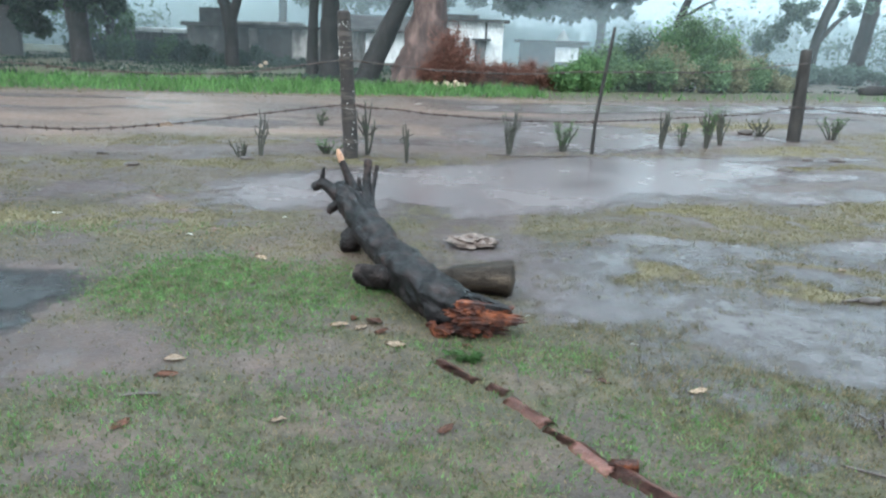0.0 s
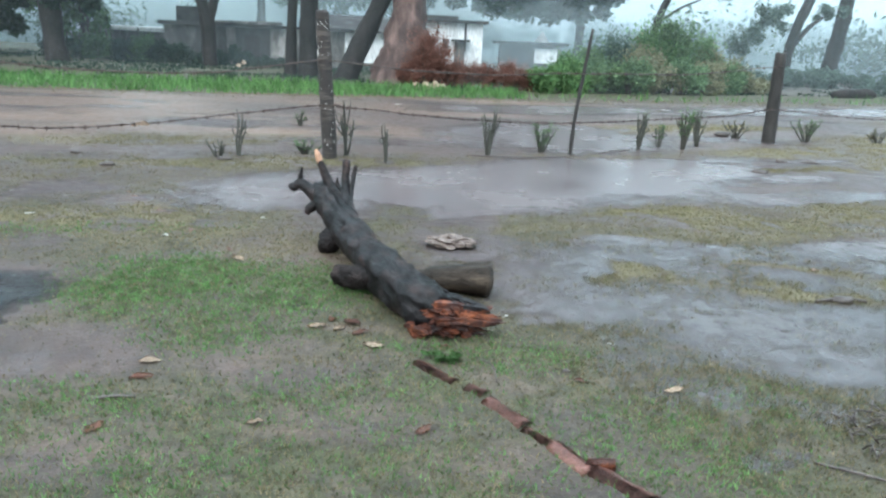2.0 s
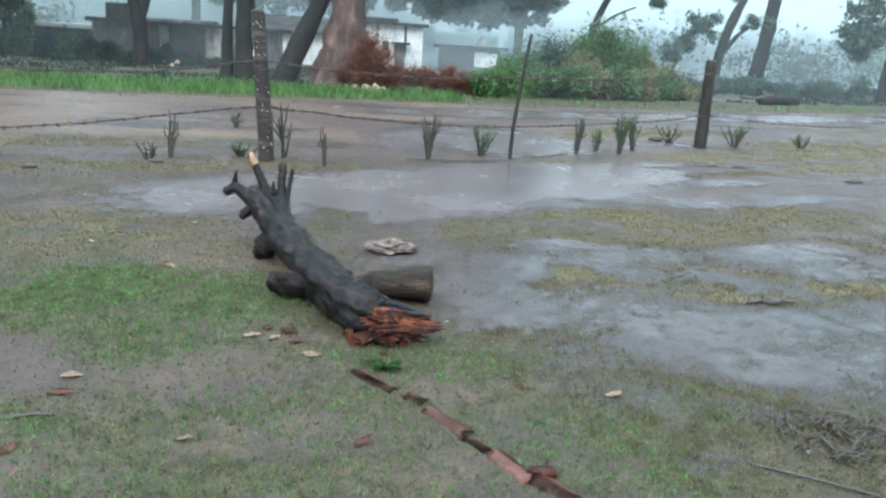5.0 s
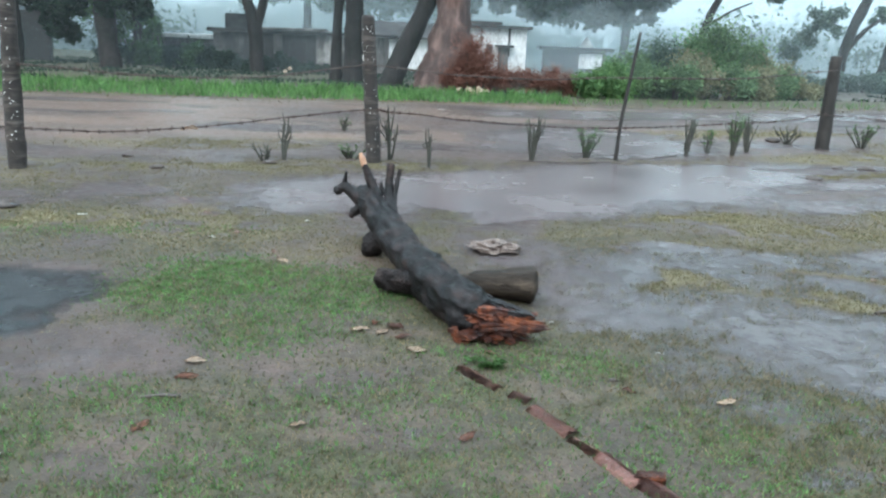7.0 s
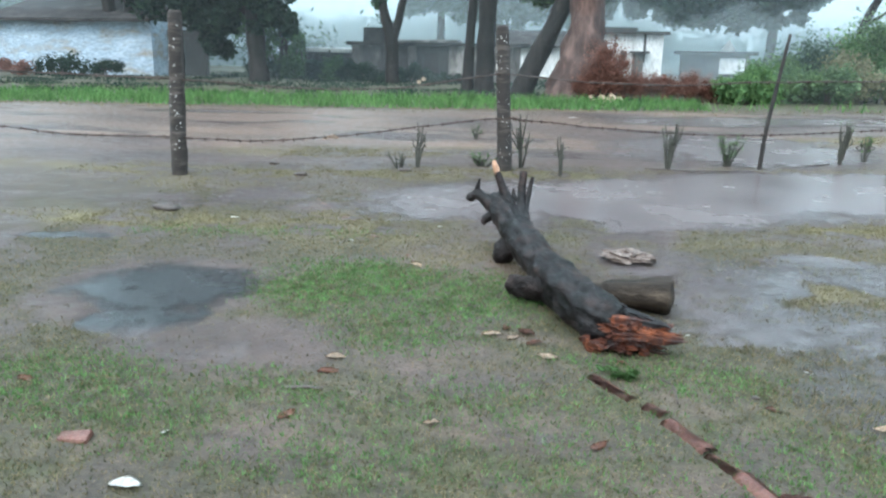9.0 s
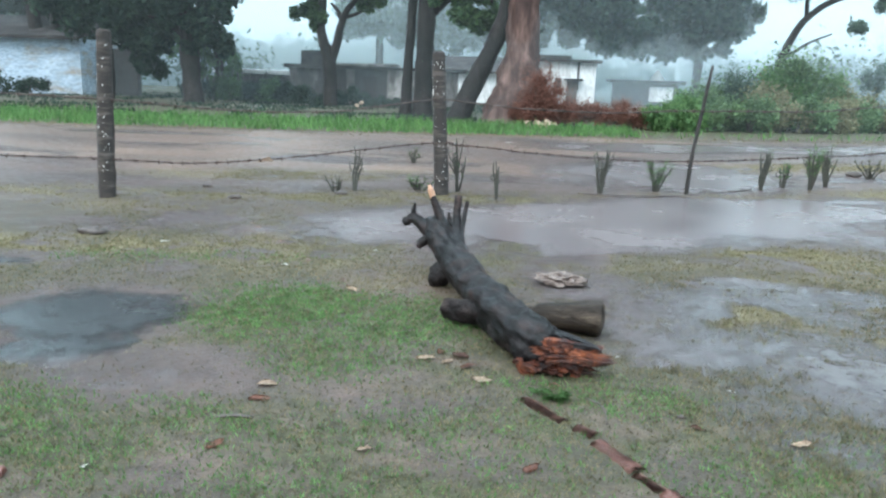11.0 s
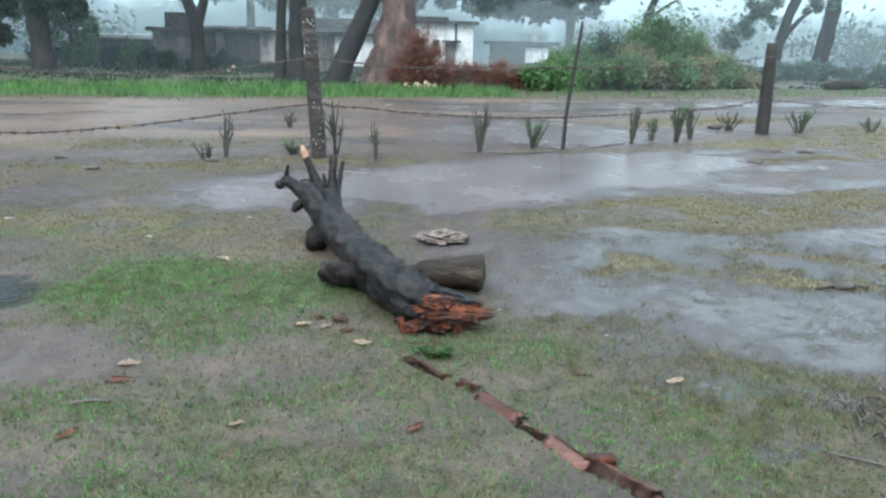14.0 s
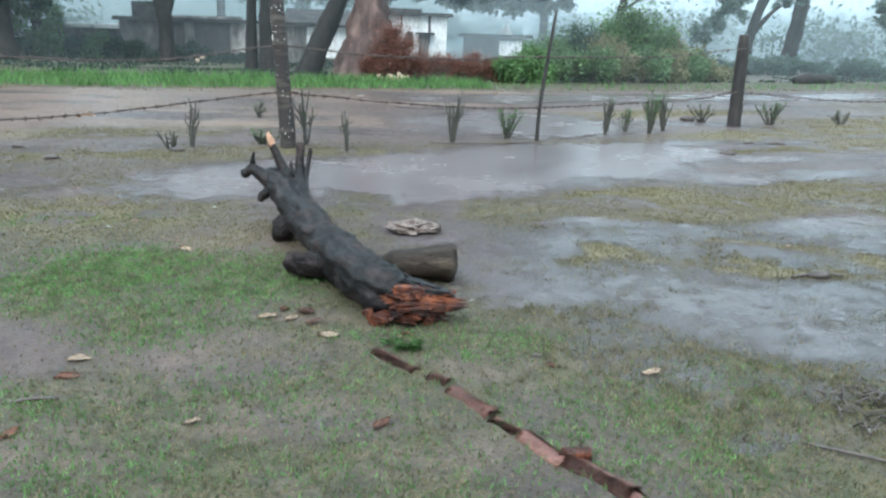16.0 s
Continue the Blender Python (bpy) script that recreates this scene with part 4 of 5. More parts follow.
tile = part("raised_tile", box(bmesh.new(), -0.055, 0.055, -0.022, 0.022, -0.02, 0.012, 0.008, 0.003), HEART, edging, "raised orange broken tile")
tile.matrix_basis = pose(0.70, 2.33, 0.026, 18, -9, -18)

# ---- the fence ----


def fence_post(base, lean, height, radius, material, label, sides=16, rough=0.12, white=False):
    bm = bmesh.new()
    pts = [(base[0] + lean[0] * u, base[1] + lean[1] * u, -0.15 * (u == 0) + height * u, radius * (1.12 - 0.22 * u)) for u in (0, 0.2, 0.4, 0.6, 0.8, 0.97, 1.0)]
    pts[-1] = (*pts[-1][:3], pts[-1][3] * 0.8)
    tube(bm, pts, sides, 6, rough, 5.0, base[0])
    post = thing("fence_post", label, "post", "fence posts")
    part("shaft", bm, material, post)
    return post


left_post = fence_post((-4.91, 7.62), (0.10, 0.0), 1.87, 0.085, POST_OLD, "thick round fence post with pale lichen flecks")
mid_post = fence_post((-1.22, 9.14), (-0.10, 0.0), 1.80, 0.088, POST_OLD, "weathered fence post with white paint flecks")
fence_post((6.24, 13.08), (-0.04, 0.0), 1.59, 0.106, POST_DARK, "dark wet stump-topped fence post")
bm = bmesh.new()
tube(bm, ((2.10, 10.46, -0.1, 0.030), (2.12, 10.46, 0.5, 0.028), (2.19, 10.46, 1.15, 0.025), (2.26, 10.46, 1.77, 0.022)), 9, 6, 0.15, 6, 3)
stick = thing("fence_stick", "thin crooked dark fence stick leaning", "post", "fence posts")
part("shaft", bm, POST_DARK, stick)
random.seed(5)
flake_mesh = solid("paint_fleck", lump(1.0, (1, 0.5, 1.6), 0.5, 3, 2, 1), WHITE_BIT, False)
for base, lean, h, r, count in (((-1.22, 9.14), -0.10, 1.80, 0.088, 44), ((-4.91, 7.62), 0.10, 1.87, 0.085, 46)):
    for k in range(count):
        z, a = random.uniform(0.15, h - 0.1), random.uniform(-2.6, -0.6)
        s = random.uniform(0.003, 0.007)
        u = z / h
        rr = r * (1.12 - 0.22 * u)
        ob = part("paint_fleck", flake_mesh, WHITE_BIT, mid_post if h < 1.85 else left_post, "white fleck")
        ob.matrix_basis = pose(base[0] + lean * u + rr * math.cos(a), base[1] + rr * math.sin(a), z, 0, 0, math.degrees(a) + 90) @ Matrix.Diagonal((s, s, s, 1))
ob = part("paint_patch", solid("paint_patch", lump(1.0, (1, 0.4, 1.9), 0.3, 8, 2, 2), WHITE_BIT), WHITE_BIT, mid_post, "white paint patch")
ob.matrix_basis = pose(-1.345, 9.09, 1.30, 0, 0, 20) @ Matrix.Diagonal((0.024, 0.02, 0.03, 1))


bm = bmesh.new()
for d in ((0.008, 0.022, 0.017), (-0.008, 0.017, -0.025), (0.006, -0.005, 0.028)):
    tube(bm, ((-d[0], -d[1], -d[2], 0.003), (0, 0, 0, 0.011), (*d, 0.003)), 4, 1)
BARB = solid("barb", bm, WIRE)


def barbed_wire(points, label):
    w = thing("barbed_wire", label, "wire", "fence wires")
    line = spline([(*p, 0.006) for p in points], 14)
    for phase in (0, math.pi):
        bm = bmesh.new()
        pts = []
        for k, q in enumerate(line):
            a = k * 1.1 + phase
            pts.append((q[0], q[1] + 0.006 * math.cos(a), q[2] + 0.006 * math.sin(a) + 0.012 * noise.noise(Vector(q[:3]) * 2.0), 0.0058))
        tube(bm, pts, 5, 1)
        part("strand", bm, WIRE, w)
    for k in range(3, len(line) - 2, 2):
        c = Vector(line[k][:3])
        c.z += 0.012 * noise.noise(c * 2.0)
        part("barb", BARB, WIRE, w).matrix_basis = pose(*c, random.uniform(0, 180), random.uniform(-20, 20), random.uniform(0, 40))
    return w


random.seed(3)
barbed_wire(((-7.5, 7.0, 0.62), (-6.2, 7.3, 0.48), (-4.93, 7.56, 0.46), (-4.04, 7.9, 0.41), (-3.26, 8.3, 0.45), (-2.39, 8.7, 0.55), (-1.28, 9.05, 0.68), (-0.96, 9.2, 0.65), (0.05, 9.7, 0.54), (1.24, 10.2, 0.46), (2.13, 10.43, 0.46), (3.12, 11.3, 0.44), (4.24, 12.0, 0.46), (5.3, 12.55, 0.5), (6.2, 12.96, 0.60), (7.6, 13.5, 0.5), (9.2, 14.2, 0.42), (11, 15, 0.4)), "sagging rusty barbed wire strung between posts")
barbed_wire(((-7.5, 7.0, 1.2), (-4.88, 7.56, 1.12), (-3.8, 8.0, 1.04), (-2.61, 8.6, 1.03), (-1.31, 9.05, 1.22)), "upper slack rusty barbed wire")
barbed_wire(((-1.31, 9.05, 1.22), (0.4, 9.75, 1.10), (2.2, 10.43, 1.16), (4.2, 11.8, 1.18), (6.2, 12.96, 1.36)), "upper rusty barbed wire")
caught = thing("caught_leaf", "dry leaf caught on barbed wire", "leaf")
for k in range(3):
    lf = part("leaf", leaf_mesh("leaf", DEAD_LEAF, 0.11, 0.022, 70 + k), DEAD_LEAF, caught)
    lf.matrix_basis = pose(-3.26 + 0.05 * k - 0.04, 8.29, 0.435 + 0.01 * k, 70, 20 * k - 15, 15 * k)

# ---- plants along the fence ----


def leaf_cloud(r, centres, radii, count, size, flat=0.5):
    """Small folded leaves scattered in clumps; returns vertices and faces."""
    c, s = np.array(centres, float), np.array(radii, float)
    pick = r.integers(0, len(c), count)
    d = r.normal(0, 1, (count, 3))
    d /= np.linalg.norm(d, axis=1)[:, None]
    d *= np.minimum(np.abs(r.normal(0, 0.62, count)) ** 0.8, 1.2)[:, None]
    p = c[pick] + d * (s[pick][:, None] if s.ndim == 1 else s[pick])
    a = r.normal(0, 1, (count, 3))
    a /= np.linalg.norm(a, axis=1)[:, None]
    b = np.cross(a, r.normal(0, 1, (count, 3)))
    b /= np.linalg.norm(b, axis=1)[:, None]
    k = r.uniform(size[0], size[1], count)[:, None]
    v = np.stack([p - a * k, p + b * k * flat, p + a * k, p - b * k * flat], 1)
    return v.reshape(-1, 3), np.arange(4 * count).reshape(-1, 4)


def cloud_mesh(name, material, seed, centres, radii, count, size, flat=0.5, floor=None):
    v, f = leaf_cloud(np.random.default_rng(seed), centres, radii, count, size, flat)
    if floor is not None:
        v[:, 2] = np.maximum(v[:, 2], floor)
    return raw_mesh(name, v.tolist(), f.tolist(), material)


def stem_plant(at, height, stems, width, seed, label, leaf=None, leaves=0, material=STEM, group="bare fence plants"):
    rnd = random.Random(seed)
    p = thing("fence_plant", label, "plant", group, at=(at[0], at[1], 0.0))
    tips = []
    for k in range(stems):
        a, h = rnd.uniform(0, 6.28), height * rnd.uniform(0.6, 1.0)
        s = width * rnd.uniform(0.3, 1.0)
        x, y = s * math.cos(a), s * math.sin(a) * 0.6
        bm = bmesh.new()
        tube(bm, ((x * 0.15, y * 0.15, -0.03, 0.016), (x * 0.5 + rnd.uniform(-0.02, 0.02), y * 0.5, h * 0.4, 0.0125), (x * 0.85, y * 0.85, h * 0.75, 0.010), (x + rnd.uniform(-0.03, 0.03), y, h, 0.0065)), 6, 4, 0.3, 25, k)
        part("stem", bm, material, p)
        tips += [(x, y, h), (x * 0.85, y * 0.85, h * 0.75), (x * 0.6, y * 0.6, h * 0.5)]
        if rnd.random() < 0.7:
            bm = bmesh.new()
            tube(bm, ((x * 0.6, y * 0.6, h * 0.5, 0.011), (x * 0.6 + rnd.uniform(-0.1, 0.1), y, h * 0.66, 0.009), (x * 0.7 + rnd.uniform(-0.12, 0.12), y, h * 0.85, 0.004)), 5, 3, 0.3, 25, k)
            part("side_stem", bm, material, p)
    if leaves:
        part("leaves", cloud_mesh("leaves", leaf, seed, tips, [0.045] * len(tips), leaves, (0.008, 0.02)), leaf, p)
    return p


stem_plant((-2.35, 8.99), 0.60, 5, 0.13, 1, "bare forked dead stems at the fence")
stem_plant((-1.05, 9.42), 0.72, 7, 0.13, 2, "thin leafless stems beside the fence post", SHRUB_LEAF, 60)
stem_plant((-0.50, 9.00), 0.52, 5, 0.14, 3, "bare spreading dead stems at the fence")
stem_plant((0.86, 9.97), 0.72, 9, 0.14, 4, "dense bunch of bare upright stems", SHRUB_LEAF, 50)
stem_plant((1.68, 10.56), 0.46, 10, 0.22, 5, "fuzzy pale green fence weed", BRIGHT_SHRUB, 520, group="green fence plants")
stem_plant((3.36, 11.38), 0.64, 9, 0.15, 6, "dense bunch of bare upright stems", SHRUB_LEAF, 60)
stem_plant((3.80, 11.75), 0.44, 6, 0.15, 7, "low thin green fence weed", BRIGHT_SHRUB, 200, group="green fence plants")
stem_plant((4.15, 11.60), 0.68, 14, 0.20, 8, "leafy green upright weed", BRIGHT_SHRUB, 620, group="green fence plants")
stem_plant((4.58, 12.15), 0.68, 9, 0.16, 9, "upright half-leafy fence stems", SHRUB_LEAF, 190, group="green fence plants")
stem_plant((-1.55, 9.34), 0.22, 9, 0.22, 10, "low green tuft at the post foot", BRIGHT_SHRUB, 260, group="green fence plants")
stem_plant((5.85, 13.6), 0.35, 9, 0.3, 11, "low olive tuft by the post", OLIVE_SHRUB, 300, group="green fence plants")
stem_plant((7.07, 13.35), 0.42, 12, 0.42, 12, "low spreading green weed", BRIGHT_SHRUB, 520, group="green fence plants")
stem_plant((-2.55, 8.85), 0.25, 6, 0.2, 13, "dry low twigs at the fence", None, 0)
stem_plant((8.6, 13.6), 0.3, 9, 0.3, 14, "low olive weed beyond the fence", OLIVE_SHRUB, 200, group="green fence plants")
stem_plant((-2.2, 12.6), 0.25, 5, 0.12, 15, "lone weed on the track", SHRUB_LEAF, 120, group="green fence plants")

# ---- trees ----


def tree(name, at, trunk, limbs, crown, label, bark=DARK_BARK, leaf=TREE_LEAF, seed=0, leaves=6000, size=(0.10, 0.22), sides=14, rough=0.2):
    """trunk and limbs: lists of (x, y, z, radius) about the foot; crown: list of (x, y, z, rx, ry, rz) clumps."""
    t = thing(name, label, "tree", "trees", at=at)
    bm = bmesh.new()
    tube(bm, trunk, sides, 6, rough, 1.3, seed)
    part("trunk", bm, bark, t)
    for k, pts in enumerate(limbs):
        bm = bmesh.new()
        tube(bm, pts, 9, 5, 0.2, 1.5, seed + k)
        part("limb", bm, bark, t)
    if crown:
        rnd = np.random.default_rng(seed)
        cs, rs = [], []
        for x, y, z, rx, ry, rz in crown:
            n = max(5, int(10 * (rx * ry * rz) ** 0.4))
            d = rnd.normal(0, 1, (n, 3))
            d = d / np.linalg.norm(d, axis=1)[:, None] * rnd.uniform(0.35, 1.0, n)[:, None]
            cs += [(x + q[0] * rx, y + q[1] * ry, z + q[2] * rz) for q in d]
            rs += [max(0.3, 0.46 * (rx * ry * rz) ** (1 / 3)) * k for k in rnd.uniform(0.6, 1.1, n)]
        part("crown", cloud_mesh("crown", leaf, seed, cs, rs, leaves, size), leaf, t)
    return t


tree("ficus_tree", (-0.75, 26.2, 0), ((-0.1, 0, -0.3, 1.60), (-0.1, 0, 0.25, 1.32), (-0.08, 0, 0.9, 1.02), (-0.06, 0, 1.7, 0.78), (-0.03, 0, 2.7, 0.58), (-0.08, 0, 4.6, 0.47), (-0.1, 0.1, 6.5, 0.40), (0.2, 0.2, 9.0, 0.32)),
     (((-0.1, 0.1, 6.2, 0.25), (1.6, 0.8, 7.4, 0.2), (3.6, 1.4, 8.0, 0.1)), ((-0.2, 0.1, 6.6, 0.22), (-1.8, 0.4, 8.0, 0.16), (-3.4, 0.6, 8.4, 0.08)), ((0.35, -0.55, 0.9, 0.26), (0.55, -0.9, 0.3, 0.30), (0.75, -1.25, -0.1, 0.22)), ((-0.55, -0.45, 0.9, 0.24), (-0.75, -0.8, 0.3, 0.28), (-0.95, -1.1, -0.1, 0.2)), ((0.7, -0.1, 0.8, 0.28), (1.1, -0.25, 0.25, 0.3), (1.45, -0.3, -0.1, 0.2)), ((0.0, -0.65, 0.8, 0.2), (0.0, -1.0, 0.2, 0.24), (-0.05, -1.25, -0.1, 0.16))),
     ((0, 0, 9.5, 4.5, 3, 2.0), (3.0, 1.5, 8.6, 2.6, 2, 1.4), (-3, 0.5, 8.8, 2.2, 2, 1.3)), "huge red-brown ficus trunk with flared buttress roots", RED_BARK, TREE_LEAF, 3, 9000, (0.15, 0.3), 30, 0.22)
tree("leaning_tree", (-2.85, 26.7, 0), ((-0.25, 0, -0.2, 0.50), (0.0, 0, 0.5, 0.38), (0.5, 0, 1.6, 0.33), (1.1, 0.05, 2.9, 0.31), (1.5, 0.1, 4.2, 0.31), (1.7, 0.3, 7.5, 0.25)), (), ((1.2, 0.5, 8.6, 2.5, 2, 1.4),), "dark leaning trunk against the ficus", DARK_BARK, TREE_LEAF, 4, 2500, (0.15, 0.3))
tree("slim_tree", (-5.25, 28.2, 0), ((-0.02, 0, -0.2, 0.27), (0.0, 0, 0.8, 0.22), (0.08, 0, 2.6, 0.18), (0.22, 0, 5.0, 0.16), (0.3, 0.2, 8.0, 0.12)), (), ((0.4, 0.3, 7.6, 2.0, 1.6, 1.3), (-0.3, 0.2, 5.3, 0.8, 0.6, 0.5)), "slim straight dark tree trunk", DARK_BARK, TREE_LEAF, 5, 2600, (0.12, 0.25))
tree("stout_tree", (-4.55, 27.9, 0), ((-0.05, 0, -0.2, 0.46), (0.0, 0, 0.6, 0.37), (0.02, 0, 2.2, 0.335), (0.10, 0, 4.0, 0.34), (0.1, 0.1, 5.6, 0.3), (0.0, 0.2, 8.0, 0.2)), (((0.2, 0, 3.75, 0.20), (0.9, -0.1, 4.35, 0.16), (1.7, -0.3, 4.5, 0.12), (2.6, -0.4, 4.2, 0.06)),),
     ((0.0, 0, 8.0, 2.4, 2, 1.6), (1.7, -0.5, 4.05, 0.75, 0.5, 0.75), (2.5, -0.6, 4.5, 0.7, 0.5, 0.7), (0.8, -0.4, 4.9, 1.2, 0.5, 0.45), (-0.9, -0.3, 5.0, 0.9, 0.5, 0.4), (2.4, -0.5, 3.6, 0.6, 0.4, 0.7), (1.6, -0.5, 3.8, 0.6, 0.4, 0.5), (1.0, -0.4, 4.5, 0.7, 0.4, 0.5)), "stout dark tree trunk with a side branch", DARK_BARK, DEEP_LEAF, 6, 15000, (0.08, 0.18))
tree("forked_tree", (-9.6, 32.4, 0), ((0.05, 0, -0.2, 0.34), (0.05, 0, 0.9, 0.29), (0.0, 0, 1.9, 0.30), (-0.12, 0, 2.5, 0.24), (-0.38, 0, 3.4, 0.22), (-0.3, 0, 4.6, 0.2), (-0.1, 0, 6.5, 0.14)), (((0.05, 0, 1.9, 0.22), (0.35, 0, 2.7, 0.19), (0.55, 0, 3.5, 0.17), (0.9, 0, 4.3, 0.14), (1.6, 0, 5.0, 0.08)), ((0.6, 0, 3.7, 0.11), (0.4, 0, 4.2, 0.09), (0.1, 0, 4.5, 0.05)), ((0.7, 0, 3.9, 0.09), (1.2, 0, 4.05, 0.07), (1.6, -0.1, 4.2, 0.04))),
     ((-0.4, 0, 6.2, 2.4, 1.6, 1.0), (1.4, 0, 5.6, 1.5, 1.2, 0.8), (-1.0, 0, 4.3, 0.7, 0.5, 0.5), (1.9, 0, 4.6, 0.7, 0.5, 0.35), (-0.55, -0.2, 3.7, 0.35, 0.3, 0.45)), "dark tree forking low into two limbs", DARK_BARK, DEEP_LEAF, 7, 11000, (0.08, 0.18))
tree("drooping_tree", (-15.2, 30.4, 0), ((0.1, 0, -0.2, 0.50), (0.05, 0, 0.7, 0.42), (0.0, 0, 1.8, 0.40), (0.0, 0, 3.2, 0.35), (-0.2, 0, 5.0, 0.28), (-0.3, 0.2, 9.0, 0.2), (-0.3, 0.3, 12.0, 0.1)), (((0, 0, 2.6, 0.16), (-0.9, 0, 3.4, 0.12), (-1.8, 0, 3.6, 0.05)), ((0, 0, 2.7, 0.16), (0.8, 0, 3.4, 0.12), (1.5, 0, 3.2, 0.05))),
     ((0.1, 0, 4.2, 1.7, 1.3, 1.3), (-1.5, 0, 4.4, 1.1, 1.0, 0.9), (1.35, 0, 3.2, 0.8, 0.6, 1.2), (0.2, -0.3, 2.9, 1.1, 0.6, 0.8), (-0.9, -0.2, 2.9, 0.9, 0.5, 0.7), (1.5, -0.1, 4.4, 1.0, 0.8, 0.7), (-0.2, 0, 5.9, 2.6, 1.6, 1.2), (0, 0.3, 9.2, 3.6, 2.6, 2.6), (-0.5, 0.4, 12.5, 2.8, 2.4, 2.0)), "dark tree with drooping leafy branches", DARK_BARK, TREE_LEAF, 8, 48000, (0.10, 0.21))
tree("bank_tree", (-19.5, 31, 0), ((0, 0, -0.2, 0.3), (0.1, 0, 1.5, 0.26), (0, 0, 4.5, 0.22), (-0.4, 0.3, 10.5, 0.1)), (), ((-0.5, 0, 4.6, 2.4, 1.5, 1.6), (1.2, 0.8, 3.4, 1.6, 1.0, 1.4), (1.6, 0.6, 2.1, 0.9, 0.8, 0.9), (-0.8, 0.3, 8.0, 3.4, 2.2, 2.4), (-0.5, 0.5, 11.2, 2.6, 2.0, 1.8)), "leafy tree behind the hut", DARK_BARK, TREE_LEAF, 9, 48000, (0.11, 0.24))
tree("yard_tree", (-17.2, 37.5, 0), ((0, 0, -0.2, 0.26), (0.1, 0, 1.5, 0.22), (0, 0, 4.0, 0.15)), (), ((-1.6, 0, 2.6, 1.6, 1.0, 1.6), (0.2, 0.3, 1.6, 1.2, 0.8, 1.0), (-3.0, 0.2, 4.2, 1.8, 1.0, 1.5)), "leafy green tree in the yard", DARK_BARK, DEEP_LEAF, 21, 12000, (0.09, 0.2))
tree("roof_tree", (-27.0, 37.5, 0), ((0, 0, -0.2, 0.35), (0.1, 0, 2.5, 0.3), (0, 0, 6.0, 0.25), (0, 0, 11.5, 0.12)), (), ((0, 0, 5.6, 3.4, 1.5, 2.0), (3.2, 0, 4.9, 2.2, 1.2, 1.7), (0.5, 0, 9.0, 4.0, 2.2, 2.6), (0.5, 0, 12.2, 3.0, 2.0, 1.8)), "dark leafy tree rising behind the blue house", DARK_BARK, TREE_LEAF, 22, 48000, (0.13, 0.26))
tree("twin_trunk_tree", (-24.6, 33.9, 0), ((0, 0, -0.2, 0.35), (-0.15, 0, 2.0, 0.32), (-0.4, 0, 4.0, 0.28), (-0.5, 0, 7.0, 0.2)), (((0.1, 0, 1.2, 0.26), (0.7, 0, 2.6, 0.25), (0.8, 0, 4.0, 0.22), (1.0, 0, 6.5, 0.15)),), ((0, 0, 7.2, 3, 2, 1.4),), "twin dark trunks behind the hut", DARK_BARK, TREE_LEAF, 10, 3000, (0.15, 0.3))
tree("spreading_tree", (5.75, 50, 0), ((-7.26, 0.00, -0.20, 0.69), (-7.12, 0.00, 3.43, 0.58), (-4.11, 0.00, 8.22, 0.41)), (), ((-6.03, -0.60, 5.75, 1.78, 1.00, 1.23), (-0.69, -0.60, 7.12, 4.66, 2.00, 2.60), (3.56, -0.60, 6.85, 3.01, 1.80, 2.33), (-4.11, -0.40, 7.12, 2.47, 1.60, 2.06), (0.55, -0.80, 4.59, 3.56, 1.20, 1.23), (4.38, -0.60, 4.59, 2.06, 1.00, 1.23), (-3.29, -0.60, 5.07, 2.19, 1.00, 1.23), (2.74, -0.80, 4.24, 2.19, 1.00, 0.96), (-6.30, -0.60, 4.79, 1.10, 0.80, 0.96), (6.03, -0.60, 5.75, 1.37, 1.00, 1.10), (-1.37, -0.80, 4.38, 2.47, 1.00, 0.82), (0.00, 0.00, 11.09, 6.17, 3.00, 3.01)), "broad dark tree crown hanging low over the wall", DARK_BARK, TREE_LEAF, 11, 72000, (0.18, 0.36))
# The trees below carry haze in their leaf colour.
tree("crooked_tree", (11.4, 34.5, 0), ((-1.4, 0, -0.2, 0.22), (-1.15, 0, 2.2, 0.18), (-0.8, 0, 3.5, 0.16), (-0.25, 0, 4.5, 0.14), (0.8, 0, 5.3, 0.12), (2.2, 0, 5.6, 0.07)), (((-0.25, 0, 4.5, 0.1), (-0.3, 0, 5.4, 0.08), (0.0, 0, 6.6, 0.04)), ((-1.0, 0, 2.8, 0.08), (0.0, 0, 3.5, 0.06), (0.9, 0, 3.9, 0.03))),
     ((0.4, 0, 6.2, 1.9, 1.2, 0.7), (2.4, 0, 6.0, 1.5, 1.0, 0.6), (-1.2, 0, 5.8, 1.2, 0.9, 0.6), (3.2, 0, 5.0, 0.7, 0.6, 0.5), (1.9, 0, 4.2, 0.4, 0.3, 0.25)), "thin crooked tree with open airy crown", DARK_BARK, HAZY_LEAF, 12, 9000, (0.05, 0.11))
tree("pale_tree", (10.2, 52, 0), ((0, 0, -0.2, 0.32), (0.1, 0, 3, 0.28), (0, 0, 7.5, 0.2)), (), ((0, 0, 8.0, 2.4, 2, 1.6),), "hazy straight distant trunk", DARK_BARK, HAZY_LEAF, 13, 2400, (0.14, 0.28))
